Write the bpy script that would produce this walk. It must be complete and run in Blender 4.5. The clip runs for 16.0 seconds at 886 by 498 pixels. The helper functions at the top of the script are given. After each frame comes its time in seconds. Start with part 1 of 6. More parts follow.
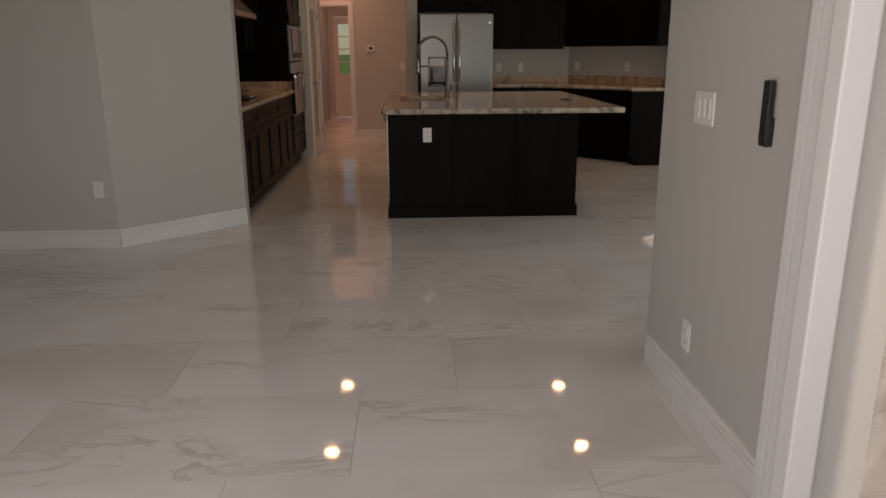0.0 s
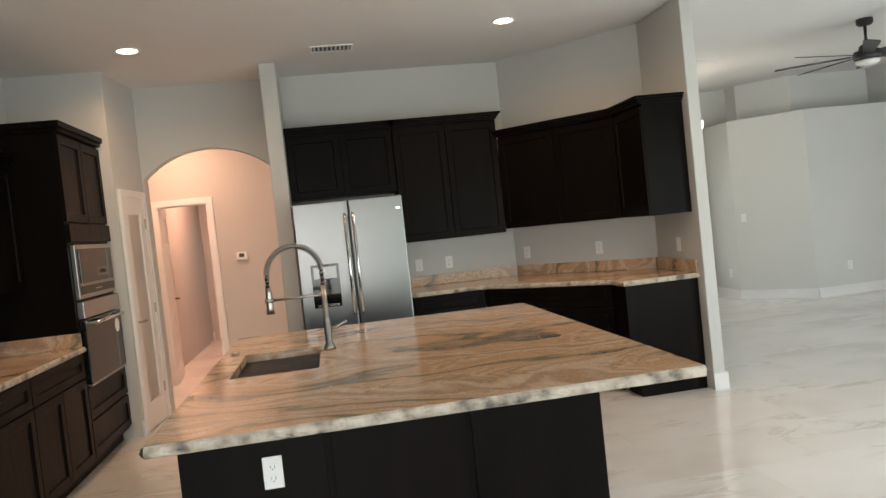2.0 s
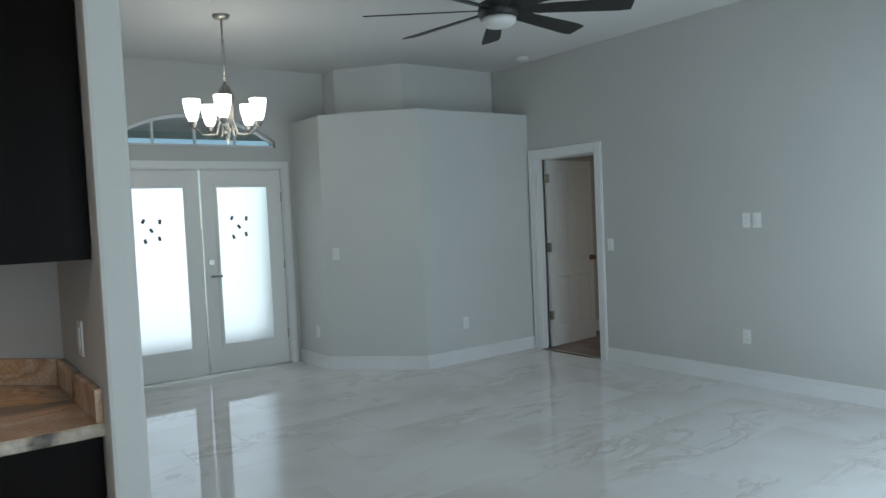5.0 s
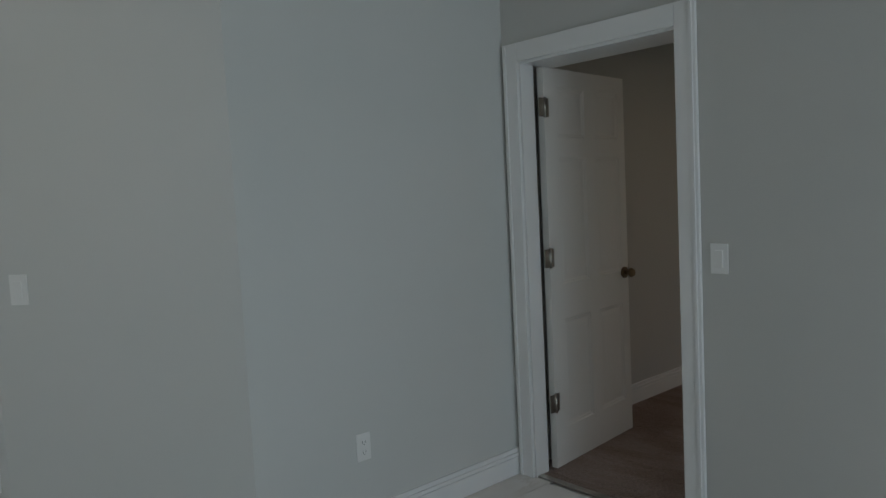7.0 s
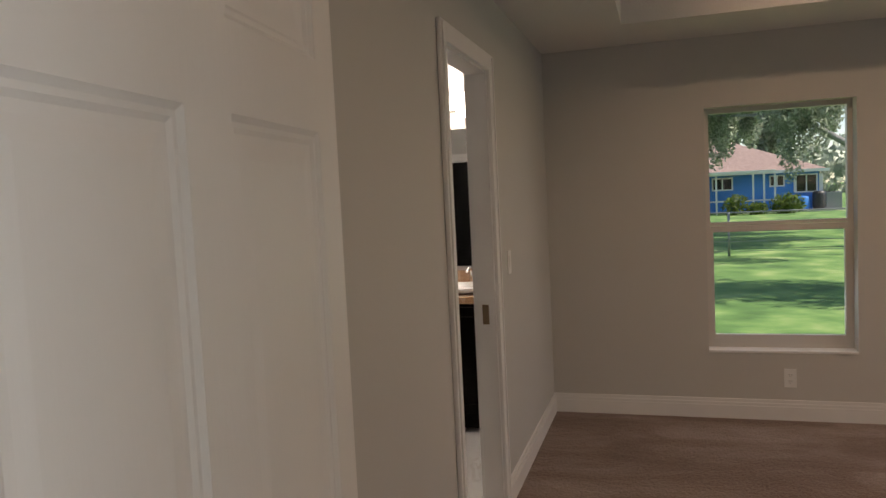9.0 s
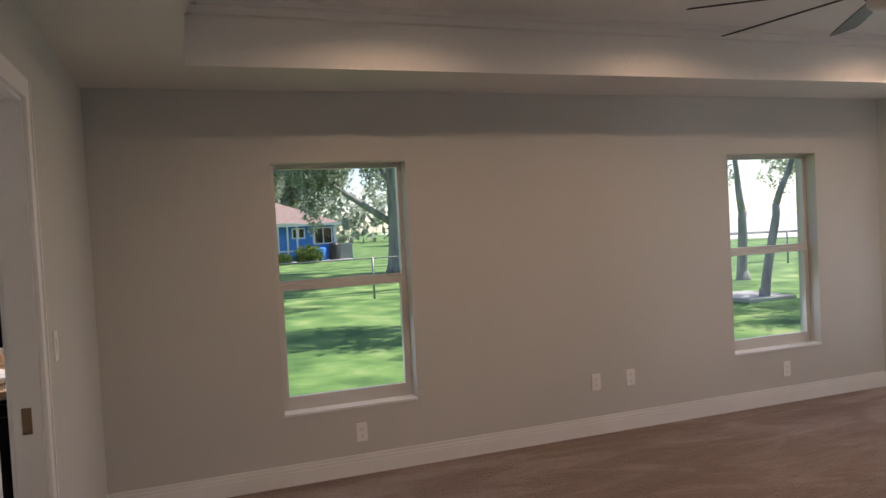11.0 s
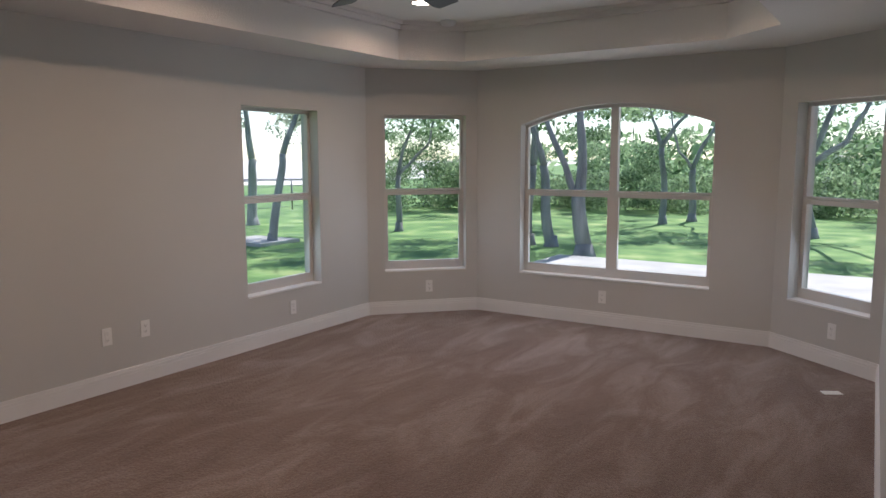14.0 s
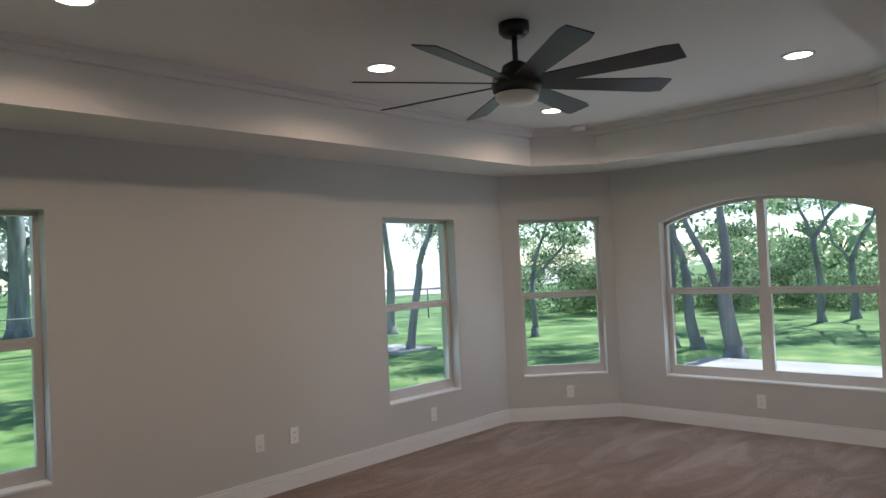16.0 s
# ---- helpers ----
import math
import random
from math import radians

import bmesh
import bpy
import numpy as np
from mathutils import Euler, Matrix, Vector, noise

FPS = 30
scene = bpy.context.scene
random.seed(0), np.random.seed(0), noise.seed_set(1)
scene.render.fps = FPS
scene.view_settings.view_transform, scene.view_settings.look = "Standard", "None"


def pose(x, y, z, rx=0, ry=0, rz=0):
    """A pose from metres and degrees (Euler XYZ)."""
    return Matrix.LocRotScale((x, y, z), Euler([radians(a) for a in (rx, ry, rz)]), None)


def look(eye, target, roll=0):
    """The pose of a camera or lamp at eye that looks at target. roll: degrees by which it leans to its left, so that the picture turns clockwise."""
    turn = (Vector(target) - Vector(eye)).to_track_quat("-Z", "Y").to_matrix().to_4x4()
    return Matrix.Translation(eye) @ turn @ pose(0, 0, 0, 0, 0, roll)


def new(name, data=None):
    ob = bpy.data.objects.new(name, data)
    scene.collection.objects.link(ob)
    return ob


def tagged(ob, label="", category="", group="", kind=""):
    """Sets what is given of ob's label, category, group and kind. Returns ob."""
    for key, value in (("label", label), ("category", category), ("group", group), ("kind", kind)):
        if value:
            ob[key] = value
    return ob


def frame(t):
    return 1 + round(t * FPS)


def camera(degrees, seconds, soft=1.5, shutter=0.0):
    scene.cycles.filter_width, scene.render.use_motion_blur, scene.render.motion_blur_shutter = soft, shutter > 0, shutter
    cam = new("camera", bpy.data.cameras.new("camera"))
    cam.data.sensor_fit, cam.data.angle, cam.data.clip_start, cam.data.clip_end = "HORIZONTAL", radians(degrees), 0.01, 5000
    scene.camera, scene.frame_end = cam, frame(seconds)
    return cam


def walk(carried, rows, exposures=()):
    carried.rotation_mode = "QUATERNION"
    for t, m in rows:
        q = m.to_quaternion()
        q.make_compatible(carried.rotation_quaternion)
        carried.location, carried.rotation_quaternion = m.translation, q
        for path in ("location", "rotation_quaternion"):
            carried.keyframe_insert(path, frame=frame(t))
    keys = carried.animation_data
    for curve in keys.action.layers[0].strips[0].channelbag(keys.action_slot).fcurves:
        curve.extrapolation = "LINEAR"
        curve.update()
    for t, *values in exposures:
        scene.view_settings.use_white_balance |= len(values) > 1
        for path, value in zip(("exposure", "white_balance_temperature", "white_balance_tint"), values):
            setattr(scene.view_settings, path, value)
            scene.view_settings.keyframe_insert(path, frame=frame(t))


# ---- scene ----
cam = camera(63.4, 16.0)
PATH = [
    (0, look((-0.238, 0.606, 1.35), (-0.146, 2.532, 0.818), -0.3)),
    (0.5, look((-0.163, 1.585, 1.459), (-0.032, 3.579, 1.379), -3.3)),
    (0.7, look((-0.145, 2.033, 1.47), (0.026, 4.023, 1.376), -3.3)),
    (1, look((-0.085, 2.664, 1.505), (0.04, 4.657, 1.385), -4.1)),
    (1.5, look((0.025, 3.416, 1.489), (0.158, 5.408, 1.374), -5.3)),
    (2, look((0.208, 3.88, 1.509), (0.517, 5.855, 1.44), -6.1)),
    (2.5, look((0.465, 4.365, 1.511), (1.114, 6.254, 1.41), -4.8)),
    (3, look((0.845, 4.815, 1.487), (1.651, 6.644, 1.404), -4.5)),
    (3.5, look((1.201, 5.284, 1.474), (2.179, 7.025, 1.362), -4.0)),
    (4, look((1.592, 5.677, 1.48), (2.725, 7.322, 1.39), -3.8)),
    (4.2, look((1.748, 5.842, 1.499), (2.901, 7.473, 1.407), -3.0)),
    (6.3, look((4.374, 8.977, 1.443), (5.585, 10.565, 1.34), -3.0)),
    (6.5, look((4.63, 9.284, 1.442), (5.834, 10.875, 1.316), -2.7)),
    (7, look((5.374, 10.049, 1.437), (6.687, 11.549, 1.279), -2.9)),
    (7.5, look((6.127, 10.795, 1.446), (7.557, 12.179, 1.245), -2.7)),
    (8, look((6.916, 11.395, 1.46), (8.487, 12.626, 1.337), -2.2)),
    (8.5, pose(7.529, 11.813, 1.461, 86.33, 1.98, -65.51)),
    (9, pose(7.885, 11.977, 1.480, 85.95, 2.81, -73.06)),
    (9.5, pose(8.146, 12.03, 1.476, 86.06, 2.93, -81.5)),
    (10, pose(8.264, 12.09, 1.517, 87.03, 3.24, -92.4)),
    (12.5, pose(8.280, 12.310, 1.535, 87.30, 1.25, -128.69)),
    (13, pose(8.280, 12.285, 1.540, 86.45, 0.98, -135.21)),
    (13.5, pose(8.280, 12.260, 1.545, 85.45, 0.77, -141.41)),
    (14, pose(8.280, 12.250, 1.550, 82.70, 0.18, -147.26)),
    (14.5, pose(8.280, 12.245, 1.550, 83.48, 0.36, -154.75)),
    (15, pose(8.315, 12.235, 1.545, 87.86, 0.90, -156.84)),
    (15.5, pose(8.315, 12.250, 1.540, 90.67, 1.86, -149.00)),
    (16, pose(8.300, 12.275, 1.530, 91.46, 2.60, -136.76)),
]
EXPOSURES = [(0.0, -1.7, 8000, 24), (0.5, -1.2, 7800, 20), (1.0, -0.6, 7200, 16), (1.5, -0.3, 6800, 13), (2.0, 0.0, 7000, 12), (2.5, 0.15, 6800, 11), (3.0, 0.2, 6500, 9), (4.2, -0.1, 5750, 5), (6.3, -1.6, 5900, 6),
             (7.0, -1.2, 6100, 9), (7.5, -0.9, 6400, 12), (8.0, -0.65, 6900, 17), (8.5, -0.05, 7200, 18), (9.5, 0.5, 6900, 22), (10.2, 0.55, 6700, 22), (12.5, 0.5, 6400, 21), (14.5, 0.53, 5950, 19), (16.0, 0.53, 5800, 14)]
walk(cam, PATH, EXPOSURES)

# ---- light ----
SUN_AZ, SUN_EL = 180, 52   # degrees, azimuth from +y clockwise
world = bpy.data.worlds.new("sky")
world.use_nodes = True
scene.world = world
sky = world.node_tree.nodes.new("ShaderNodeTexSky")
sky.sky_type = "NISHITA"
sky.sun_disc = False
sky.dust_density, sky.air_density = 0.3, 0.9
sky.sun_elevation, sky.sun_rotation = radians(SUN_EL), radians(SUN_AZ)
world.node_tree.links.new(sky.outputs[0], world.node_tree.nodes["Background"].inputs[0])
world.node_tree.nodes["Background"].inputs[1].default_value = 0.15
sun = bpy.data.lights.new("sun", "SUN")
sun.energy, sun.angle, sun.color = 5.0, radians(0.6), (1.0, 0.95, 0.87)
sun_ob = new("sun", sun)
a, e = radians(SUN_AZ), radians(SUN_EL)
sun_ob.matrix_world = look((0, 0, 0), (-math.sin(a) * math.cos(e), -math.cos(a) * math.cos(e), -math.sin(e)))


def area_lamp(name, m, w, h, power, color=(1, 1, 1)):
    lamp = bpy.data.lights.new(name, "AREA")
    lamp.shape, lamp.size, lamp.size_y, lamp.energy, lamp.color = "RECTANGLE", w, h, power, color
    ob = new(name, lamp)
    ob.matrix_world = m
    return ob


def disc_lamp(x, y, z, power, color=(1, 0.72, 0.45)):
    """The light of a recessed fitting, spread evenly from its disc."""
    lamp = bpy.data.lights.new("downlight", "AREA")
    lamp.shape, lamp.size, lamp.energy, lamp.color, lamp.spread = "DISK", 0.14, power, color, radians(156)
    ob = new("downlight", lamp)
    ob.location = (x, y, z)
    return ob


# sky light through the big sliding doors
area_lamp("slider_daylight", look((3.85, 6.12, 1.25), (3.17, 6.85, 1.42)), 2.6, 2.0, 64, (0.84, 0.94, 1.0))
area_lamp("slider_daylight", look((1.95, 4.36, 1.25), (1.27, 5.09, 1.30)), 2.4, 2.0, 34, (0.84, 0.94, 1.0))
# added fill light for the living room, at the unseen south door
area_lamp("living_fill_daylight", look((6.65, 7.82, 1.2), (6.65, 8.82, 1.35)), 1.9, 2.0, 56, (0.84, 0.94, 1.0))
area_lamp("front_door_daylight", look((4.90, 14.45, 1.2), (4.90, 13.0, 1.1)), 1.7, 1.9, 26, (0.95, 0.98, 1.0))
area_lamp("nook_daylight", look((-0.75, 1.0, 1.4), (-0.55, 3.2, 1.0)), 3.0, 2.0, 115, (0.90, 0.96, 1.0))

# sky light through the bedroom windows
for eye, target, w, p in (((12.60, 11.30, 1.2), (11.6, 11.30, 0.75), 0.75, 1.2), ((12.60, 7.90, 1.2), (11.6, 7.90, 0.75), 0.75, 1.6), ((12.24, 6.44, 1.2), (11.55, 7.15, 0.75), 0.75, 2.2), ((10.51, 6.08, 1.2), (10.51, 7.08, 0.75), 1.65, 5.5), ((8.72, 6.42, 1.2), (9.35, 7.2, 0.75), 0.65, 2.2)):
    area_lamp("window_daylight", look(eye, target), w, 1.35, p, (0.80, 0.93, 1.0))

# ---- materials ----


def material(name, color, rough=0.5, metal=0.0, spec=0.5):
    m = bpy.data.materials.new(name)
    m.use_nodes = True
    b = m.node_tree.nodes["Principled BSDF"]
    b.inputs["Base Color"].default_value = (*color, 1)
    b.inputs["Roughness"].default_value = rough
    b.inputs["Metallic"].default_value = metal
    b.inputs["Specular IOR Level"].default_value = spec
    return m


def node(m, kind, **inputs):
    n = m.node_tree.nodes.new(kind)
    for k, v in inputs.items():
        n.inputs[k.replace("_", " ")].default_value = v
    return n


def link(m, a, b):
    m.node_tree.links.new(a, b)


def bsdf(m):
    return m.node_tree.nodes["Principled BSDF"]


def ramp(m, stops):
    r = m.node_tree.nodes.new("ShaderNodeValToRGB")
    while len(r.color_ramp.elements) < len(stops):
        r.color_ramp.elements.new(0.5)
    for el, (p, c) in zip(r.color_ramp.elements, stops):
        el.position, el.color = p, (*c, 1)
    return r


def varied(m, stops, scale=3.0, bump=0.0, bump_scale=150.0, rough=None, stretch=None, coords="Object", detail=5.0, distortion=0.0):
    """Colour by noise over the stops, fine relief by a second noise."""
    tc = m.node_tree.nodes.new("ShaderNodeTexCoord")
    src = tc.outputs[coords]
    if stretch:
        mp = m.node_tree.nodes.new("ShaderNodeMapping")
        mp.inputs["Scale"].default_value = stretch
        link(m, src, mp.inputs[0])
        src = mp.outputs[0]
    n = node(m, "ShaderNodeTexNoise", Scale=scale, Detail=detail, Distortion=distortion)
    link(m, src, n.inputs["Vector"])
    r = ramp(m, stops)
    link(m, n.outputs["Fac"], r.inputs[0])
    link(m, r.outputs[0], bsdf(m).inputs["Base Color"])
    if bump:
        n2 = node(m, "ShaderNodeTexNoise", Scale=bump_scale, Detail=3.0)
        link(m, src, n2.inputs["Vector"])
        b = node(m, "ShaderNodeBump", Strength=bump, Distance=0.01)
        link(m, n2.outputs["Fac"], b.inputs["Height"])
        link(m, b.outputs[0], bsdf(m).inputs["Normal"])
    if rough:
        n3 = node(m, "ShaderNodeTexNoise", Scale=scale * 2.3, Detail=4.0)
        link(m, src, n3.inputs["Vector"])
        mr = node(m, "ShaderNodeMapRange", To_Min=rough[0], To_Max=rough[1])
        link(m, n3.outputs["Fac"], mr.inputs["Value"])
        link(m, mr.outputs[0], bsdf(m).inputs["Roughness"])
    return m


PAINT = varied(material("grey_wall_paint", (0.5, 0.5, 0.48), 0.6, 0, 0.3), [(0.3, (0.53, 0.53, 0.505)), (0.7, (0.565, 0.56, 0.535))], 0.8, 0.12, 260, (0.5, 0.68))
# closet and plant-shelf walls: the wall mix with lighter stops
SHELF_WALL = varied(material("paler_closet_wall", (0.6, 0.6, 0.58), 0.6, 0, 0.3), [(0.3, (0.60, 0.61, 0.585)), (0.7, (0.64, 0.64, 0.62))], 0.8, 0.12, 260, (0.5, 0.68))
CEIL = varied(material("ceiling_paint", (0.75, 0.74, 0.72), 0.8, 0, 0.2), [(0.3, (0.70, 0.69, 0.67)), (0.7, (0.75, 0.74, 0.72))], 0.7, 0.35, 90)
TRIM = varied(material("white_trim_paint", (0.8, 0.8, 0.79), 0.35), [(0.3, (0.76, 0.76, 0.75)), (0.7, (0.81, 0.81, 0.80))], 2.5, 0.03, 60, (0.28, 0.45))
DOORPAINT = varied(material("white_door_paint", (0.78, 0.77, 0.74), 0.4), [(0.3, (0.74, 0.73, 0.70)), (0.7, (0.79, 0.78, 0.75))], 2.0, 0.06, 90, (0.3, 0.5), (1, 1, 0.15))
ESPRESSO = varied(material("espresso_wood", (0.005, 0.004, 0.0035), 0.38, 0, 0.06), [(0.25, (0.0032, 0.0025, 0.0023)), (0.75, (0.0075, 0.0052, 0.0042))], 9.0, 0.08, 70, (0.28, 0.45), (1, 1, 0.12))
STEEL = varied(material("brushed_steel", (0.55, 0.55, 0.54), 0.28, 1.0), [(0.3, (0.36, 0.355, 0.35)), (0.7, (0.40, 0.395, 0.385))], 4.0, 0.004, 400, (0.26, 0.30), (25, 25, 0.6))
# brushed steel darkened for the dim reflections on the fridge
SHADED_STEEL = varied(material("shaded_fridge_steel", (0.22, 0.22, 0.22), 0.28, 1.0), [(0.3, (0.20, 0.198, 0.195)), (0.7, (0.235, 0.232, 0.228))], 0.8)
CHROME = material("chrome", (0.75, 0.74, 0.72), 0.12, 1.0)
NICKEL = varied(material("brushed_nickel", (0.42, 0.40, 0.37), 0.3, 1.0), [(0.3, (0.38, 0.36, 0.33)), (0.7, (0.46, 0.44, 0.40))], 20)
BRASSY = material("aged_bronze_metal", (0.25, 0.18, 0.11), 0.35, 1.0)
BLACKGLASS = material("black_glass", (0.008, 0.008, 0.009), 0.05)
BLACK = varied(material("black_plastic", (0.012, 0.012, 0.013), 0.4), [(0.3, (0.010, 0.010, 0.011)), (0.7, (0.018, 0.018, 0.018))], 12)
FANBLACK = varied(material("matt_black_metal", (0.012, 0.012, 0.012), 0.45), [(0.3, (0.010, 0.010, 0.010)), (0.7, (0.020, 0.019, 0.018))], 6)
PLATE = material("white_plastic", (0.80, 0.80, 0.78), 0.3)
SLOT = material("dark_slot", (0.03, 0.03, 0.03), 0.5)
PORCELAIN = material("porcelain", (0.82, 0.82, 0.80), 0.1)
BARK = varied(material("bark", (0.12, 0.10, 0.09), 0.9), [(0.3, (0.17, 0.17, 0.175)), (0.7, (0.38, 0.38, 0.385))], 5, 0.8, 25, None, (1, 1, 0.2))
CONCRETE = varied(material("concrete", (0.45, 0.44, 0.42), 0.85), [(0.3, (0.40, 0.39, 0.37)), (0.7, (0.52, 0.51, 0.49))], 2, 0.2, 60)
SAND = varied(material("pale_sand", (0.62, 0.59, 0.53), 0.9), [(0.3, (0.58, 0.55, 0.49)), (0.7, (0.70, 0.67, 0.60))], 0.5, 0.2, 20)
ASPHALT = varied(material("asphalt", (0.10, 0.10, 0.105), 0.9), [(0.3, (0.09, 0.09, 0.095)), (0.7, (0.13, 0.13, 0.135))], 3.0, 0.3, 60)
ALU = material("white_aluminium", (0.78, 0.79, 0.80), 0.4)
# white bedroom window frames, their backlit shade put into the colour
BACKLIT_FRAME = material("backlit_white_frame", (0.60, 0.58, 0.55), 0.4)
GALV = material("galvanised_wire", (0.30, 0.31, 0.31), 0.5, 0.6)
STUCCO_BLUE = varied(material("blue_stucco", (0.03, 0.16, 0.50), 0.8), [(0.3, (0.03, 0.20, 0.60)), (0.7, (0.05, 0.25, 0.70))], 1.0, 0.2, 30)
SHINGLE = varied(material("roof_shingles", (0.32, 0.22, 0.19), 0.9), [(0.3, (0.25, 0.17, 0.15)), (0.7, (0.40, 0.29, 0.25))], 6, 0.3, 20)


def leaf_material(name, a, b):
    m = material(name, a, 0.55)
    g = m.node_tree.nodes.new("ShaderNodeNewGeometry")
    r = ramp(m, [(0.0, a), (1.0, b)])
    link(m, g.outputs["Random Per Island"], r.inputs[0])
    link(m, r.outputs[0], bsdf(m).inputs["Base Color"])
    tl = m.node_tree.nodes.new("ShaderNodeBsdfTranslucent")
    link(m, r.outputs[0], tl.inputs[0])
    mix = m.node_tree.nodes.new("ShaderNodeMixShader")
    mix.inputs[0].default_value = 0.62
    link(m, bsdf(m).outputs[0], mix.inputs[1])
    link(m, tl.outputs[0], mix.inputs[2])
    link(m, mix.outputs[0], m.node_tree.nodes["Material Output"].inputs[0])
    return m


LEAF = leaf_material("oak_leaves", (0.06, 0.125, 0.045), (0.42, 0.56, 0.32))
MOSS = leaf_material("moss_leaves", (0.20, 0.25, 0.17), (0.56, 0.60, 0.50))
SHRUB = leaf_material("shrub_leaves", (0.05, 0.11, 0.02), (0.20, 0.27, 0.06))


def glass_material():
    m = bpy.data.materials.new("window_glass")
    m.use_nodes = True
    t = m.node_tree
    t.nodes.clear()
    out, mix, tr, gl = (t.nodes.new(k) for k in ("ShaderNodeOutputMaterial", "ShaderNodeMixShader", "ShaderNodeBsdfTransparent", "ShaderNodeBsdfGlossy"))
    tr.inputs[0].default_value = (0.90, 0.94, 0.92, 1)
    gl.inputs["Roughness"].default_value = 0.0
    mix.inputs[0].default_value = 0.035
    t.links.new(tr.outputs[0], mix.inputs[1])
    t.links.new(gl.outputs[0], mix.inputs[2])
    t.links.new(mix.outputs[0], out.inputs[0])
    return m


GLASS = glass_material()
FROST = material("frosted_glass", (0.85, 0.88, 0.86), 0.45)
bsdf(FROST).inputs["Transmission Weight"].default_value = 0.9
MIRROR = material("mirror", (0.85, 0.87, 0.86), 0.02, 1.0)


def emitter(name, color, strength, base=(0.9, 0.9, 0.88)):
    m = material(name, base, 0.4)
    bsdf(m).inputs["Emission Color"].default_value = (*color, 1)
    bsdf(m).inputs["Emission Strength"].default_value = strength
    return m


LED = emitter("led_disc", (1.0, 0.80, 0.55), 14)
SHADE = emitter("lit_glass_shade", (1.0, 0.90, 0.75), 7)
FANLIGHT = material("opal_glass", (0.75, 0.74, 0.70), 0.35)


def granite_material():
    m = material("fantasy_brown_granite", (0.4, 0.3, 0.2), 0.12)
    tc = m.node_tree.nodes.new("ShaderNodeTexCoord")
    mp = m.node_tree.nodes.new("ShaderNodeMapping")
    mp.inputs["Rotation"].default_value = (0.2, 0.1, radians(38))
    mp.inputs["Scale"].default_value = (0.6, 1.0, 1.0)
    link(m, tc.outputs["Object"], mp.inputs[0])
    warp = node(m, "ShaderNodeTexNoise", Scale=1.25, Detail=2.5)
    link(m, mp.outputs[0], warp.inputs["Vector"])
    add = m.node_tree.nodes.new("ShaderNodeVectorMath")
    add.operation = "MULTIPLY_ADD"
    add.inputs[1].default_value = (1.7, 1.7, 1.7)
    link(m, warp.outputs["Color"], add.inputs[0])
    link(m, mp.outputs[0], add.inputs[2])
    n = node(m, "ShaderNodeTexWave", Scale=0.55, Distortion=9.0, Detail=5.0, Detail_Scale=1.3, Detail_Roughness=0.62)
    mp2 = m.node_tree.nodes.new("ShaderNodeMapping")
    mp2.inputs["Rotation"].default_value = (0, 0, radians(70))
    link(m, add.outputs[0], mp2.inputs[0])
    link(m, mp2.outputs[0], n.inputs["Vector"])
    r = ramp(m, [(0.0, (0.24, 0.20, 0.155)), (0.035, (0.44, 0.30, 0.19)), (0.16, (0.66, 0.42, 0.25)), (0.34, (0.57, 0.35, 0.205)), (0.44, (0.69, 0.51, 0.37)), (0.54, (0.60, 0.37, 0.22)), (0.60, (0.42, 0.31, 0.22)), (0.65, (0.62, 0.39, 0.23)), (0.84, (0.70, 0.53, 0.39)), (1.0, (0.50, 0.32, 0.20))])
    link(m, n.outputs["Fac"], r.inputs[0])
    fine = node(m, "ShaderNodeTexNoise", Scale=90.0, Detail=4.0)
    link(m, tc.outputs["Object"], fine.inputs["Vector"])
    fr = ramp(m, [(0.35, (0.72, 0.72, 0.72)), (0.65, (1.05, 1.05, 1.05))])
    link(m, fine.outputs["Fac"], fr.inputs[0])
    mul = m.node_tree.nodes.new("ShaderNodeMixRGB")
    mul.blend_type = "MULTIPLY"
    mul.inputs[0].default_value = 0.8
    link(m, r.outputs[0], mul.inputs[1])
    link(m, fr.outputs[0], mul.inputs[2])
    link(m, mul.outputs[0], bsdf(m).inputs["Base Color"])
    return m


GRANITE = granite_material()


def granite_edge():
    m = material("chiselled_granite_edge", (0.5, 0.45, 0.4), 0.5)
    varied(m, [(0.32, (0.10, 0.09, 0.08)), (0.45, (0.38, 0.32, 0.25)), (0.6, (0.54, 0.48, 0.40)), (0.75, (0.30, 0.24, 0.18))], 14, 0.9, 40)
    return m


GRANITE_EDGE = granite_edge()


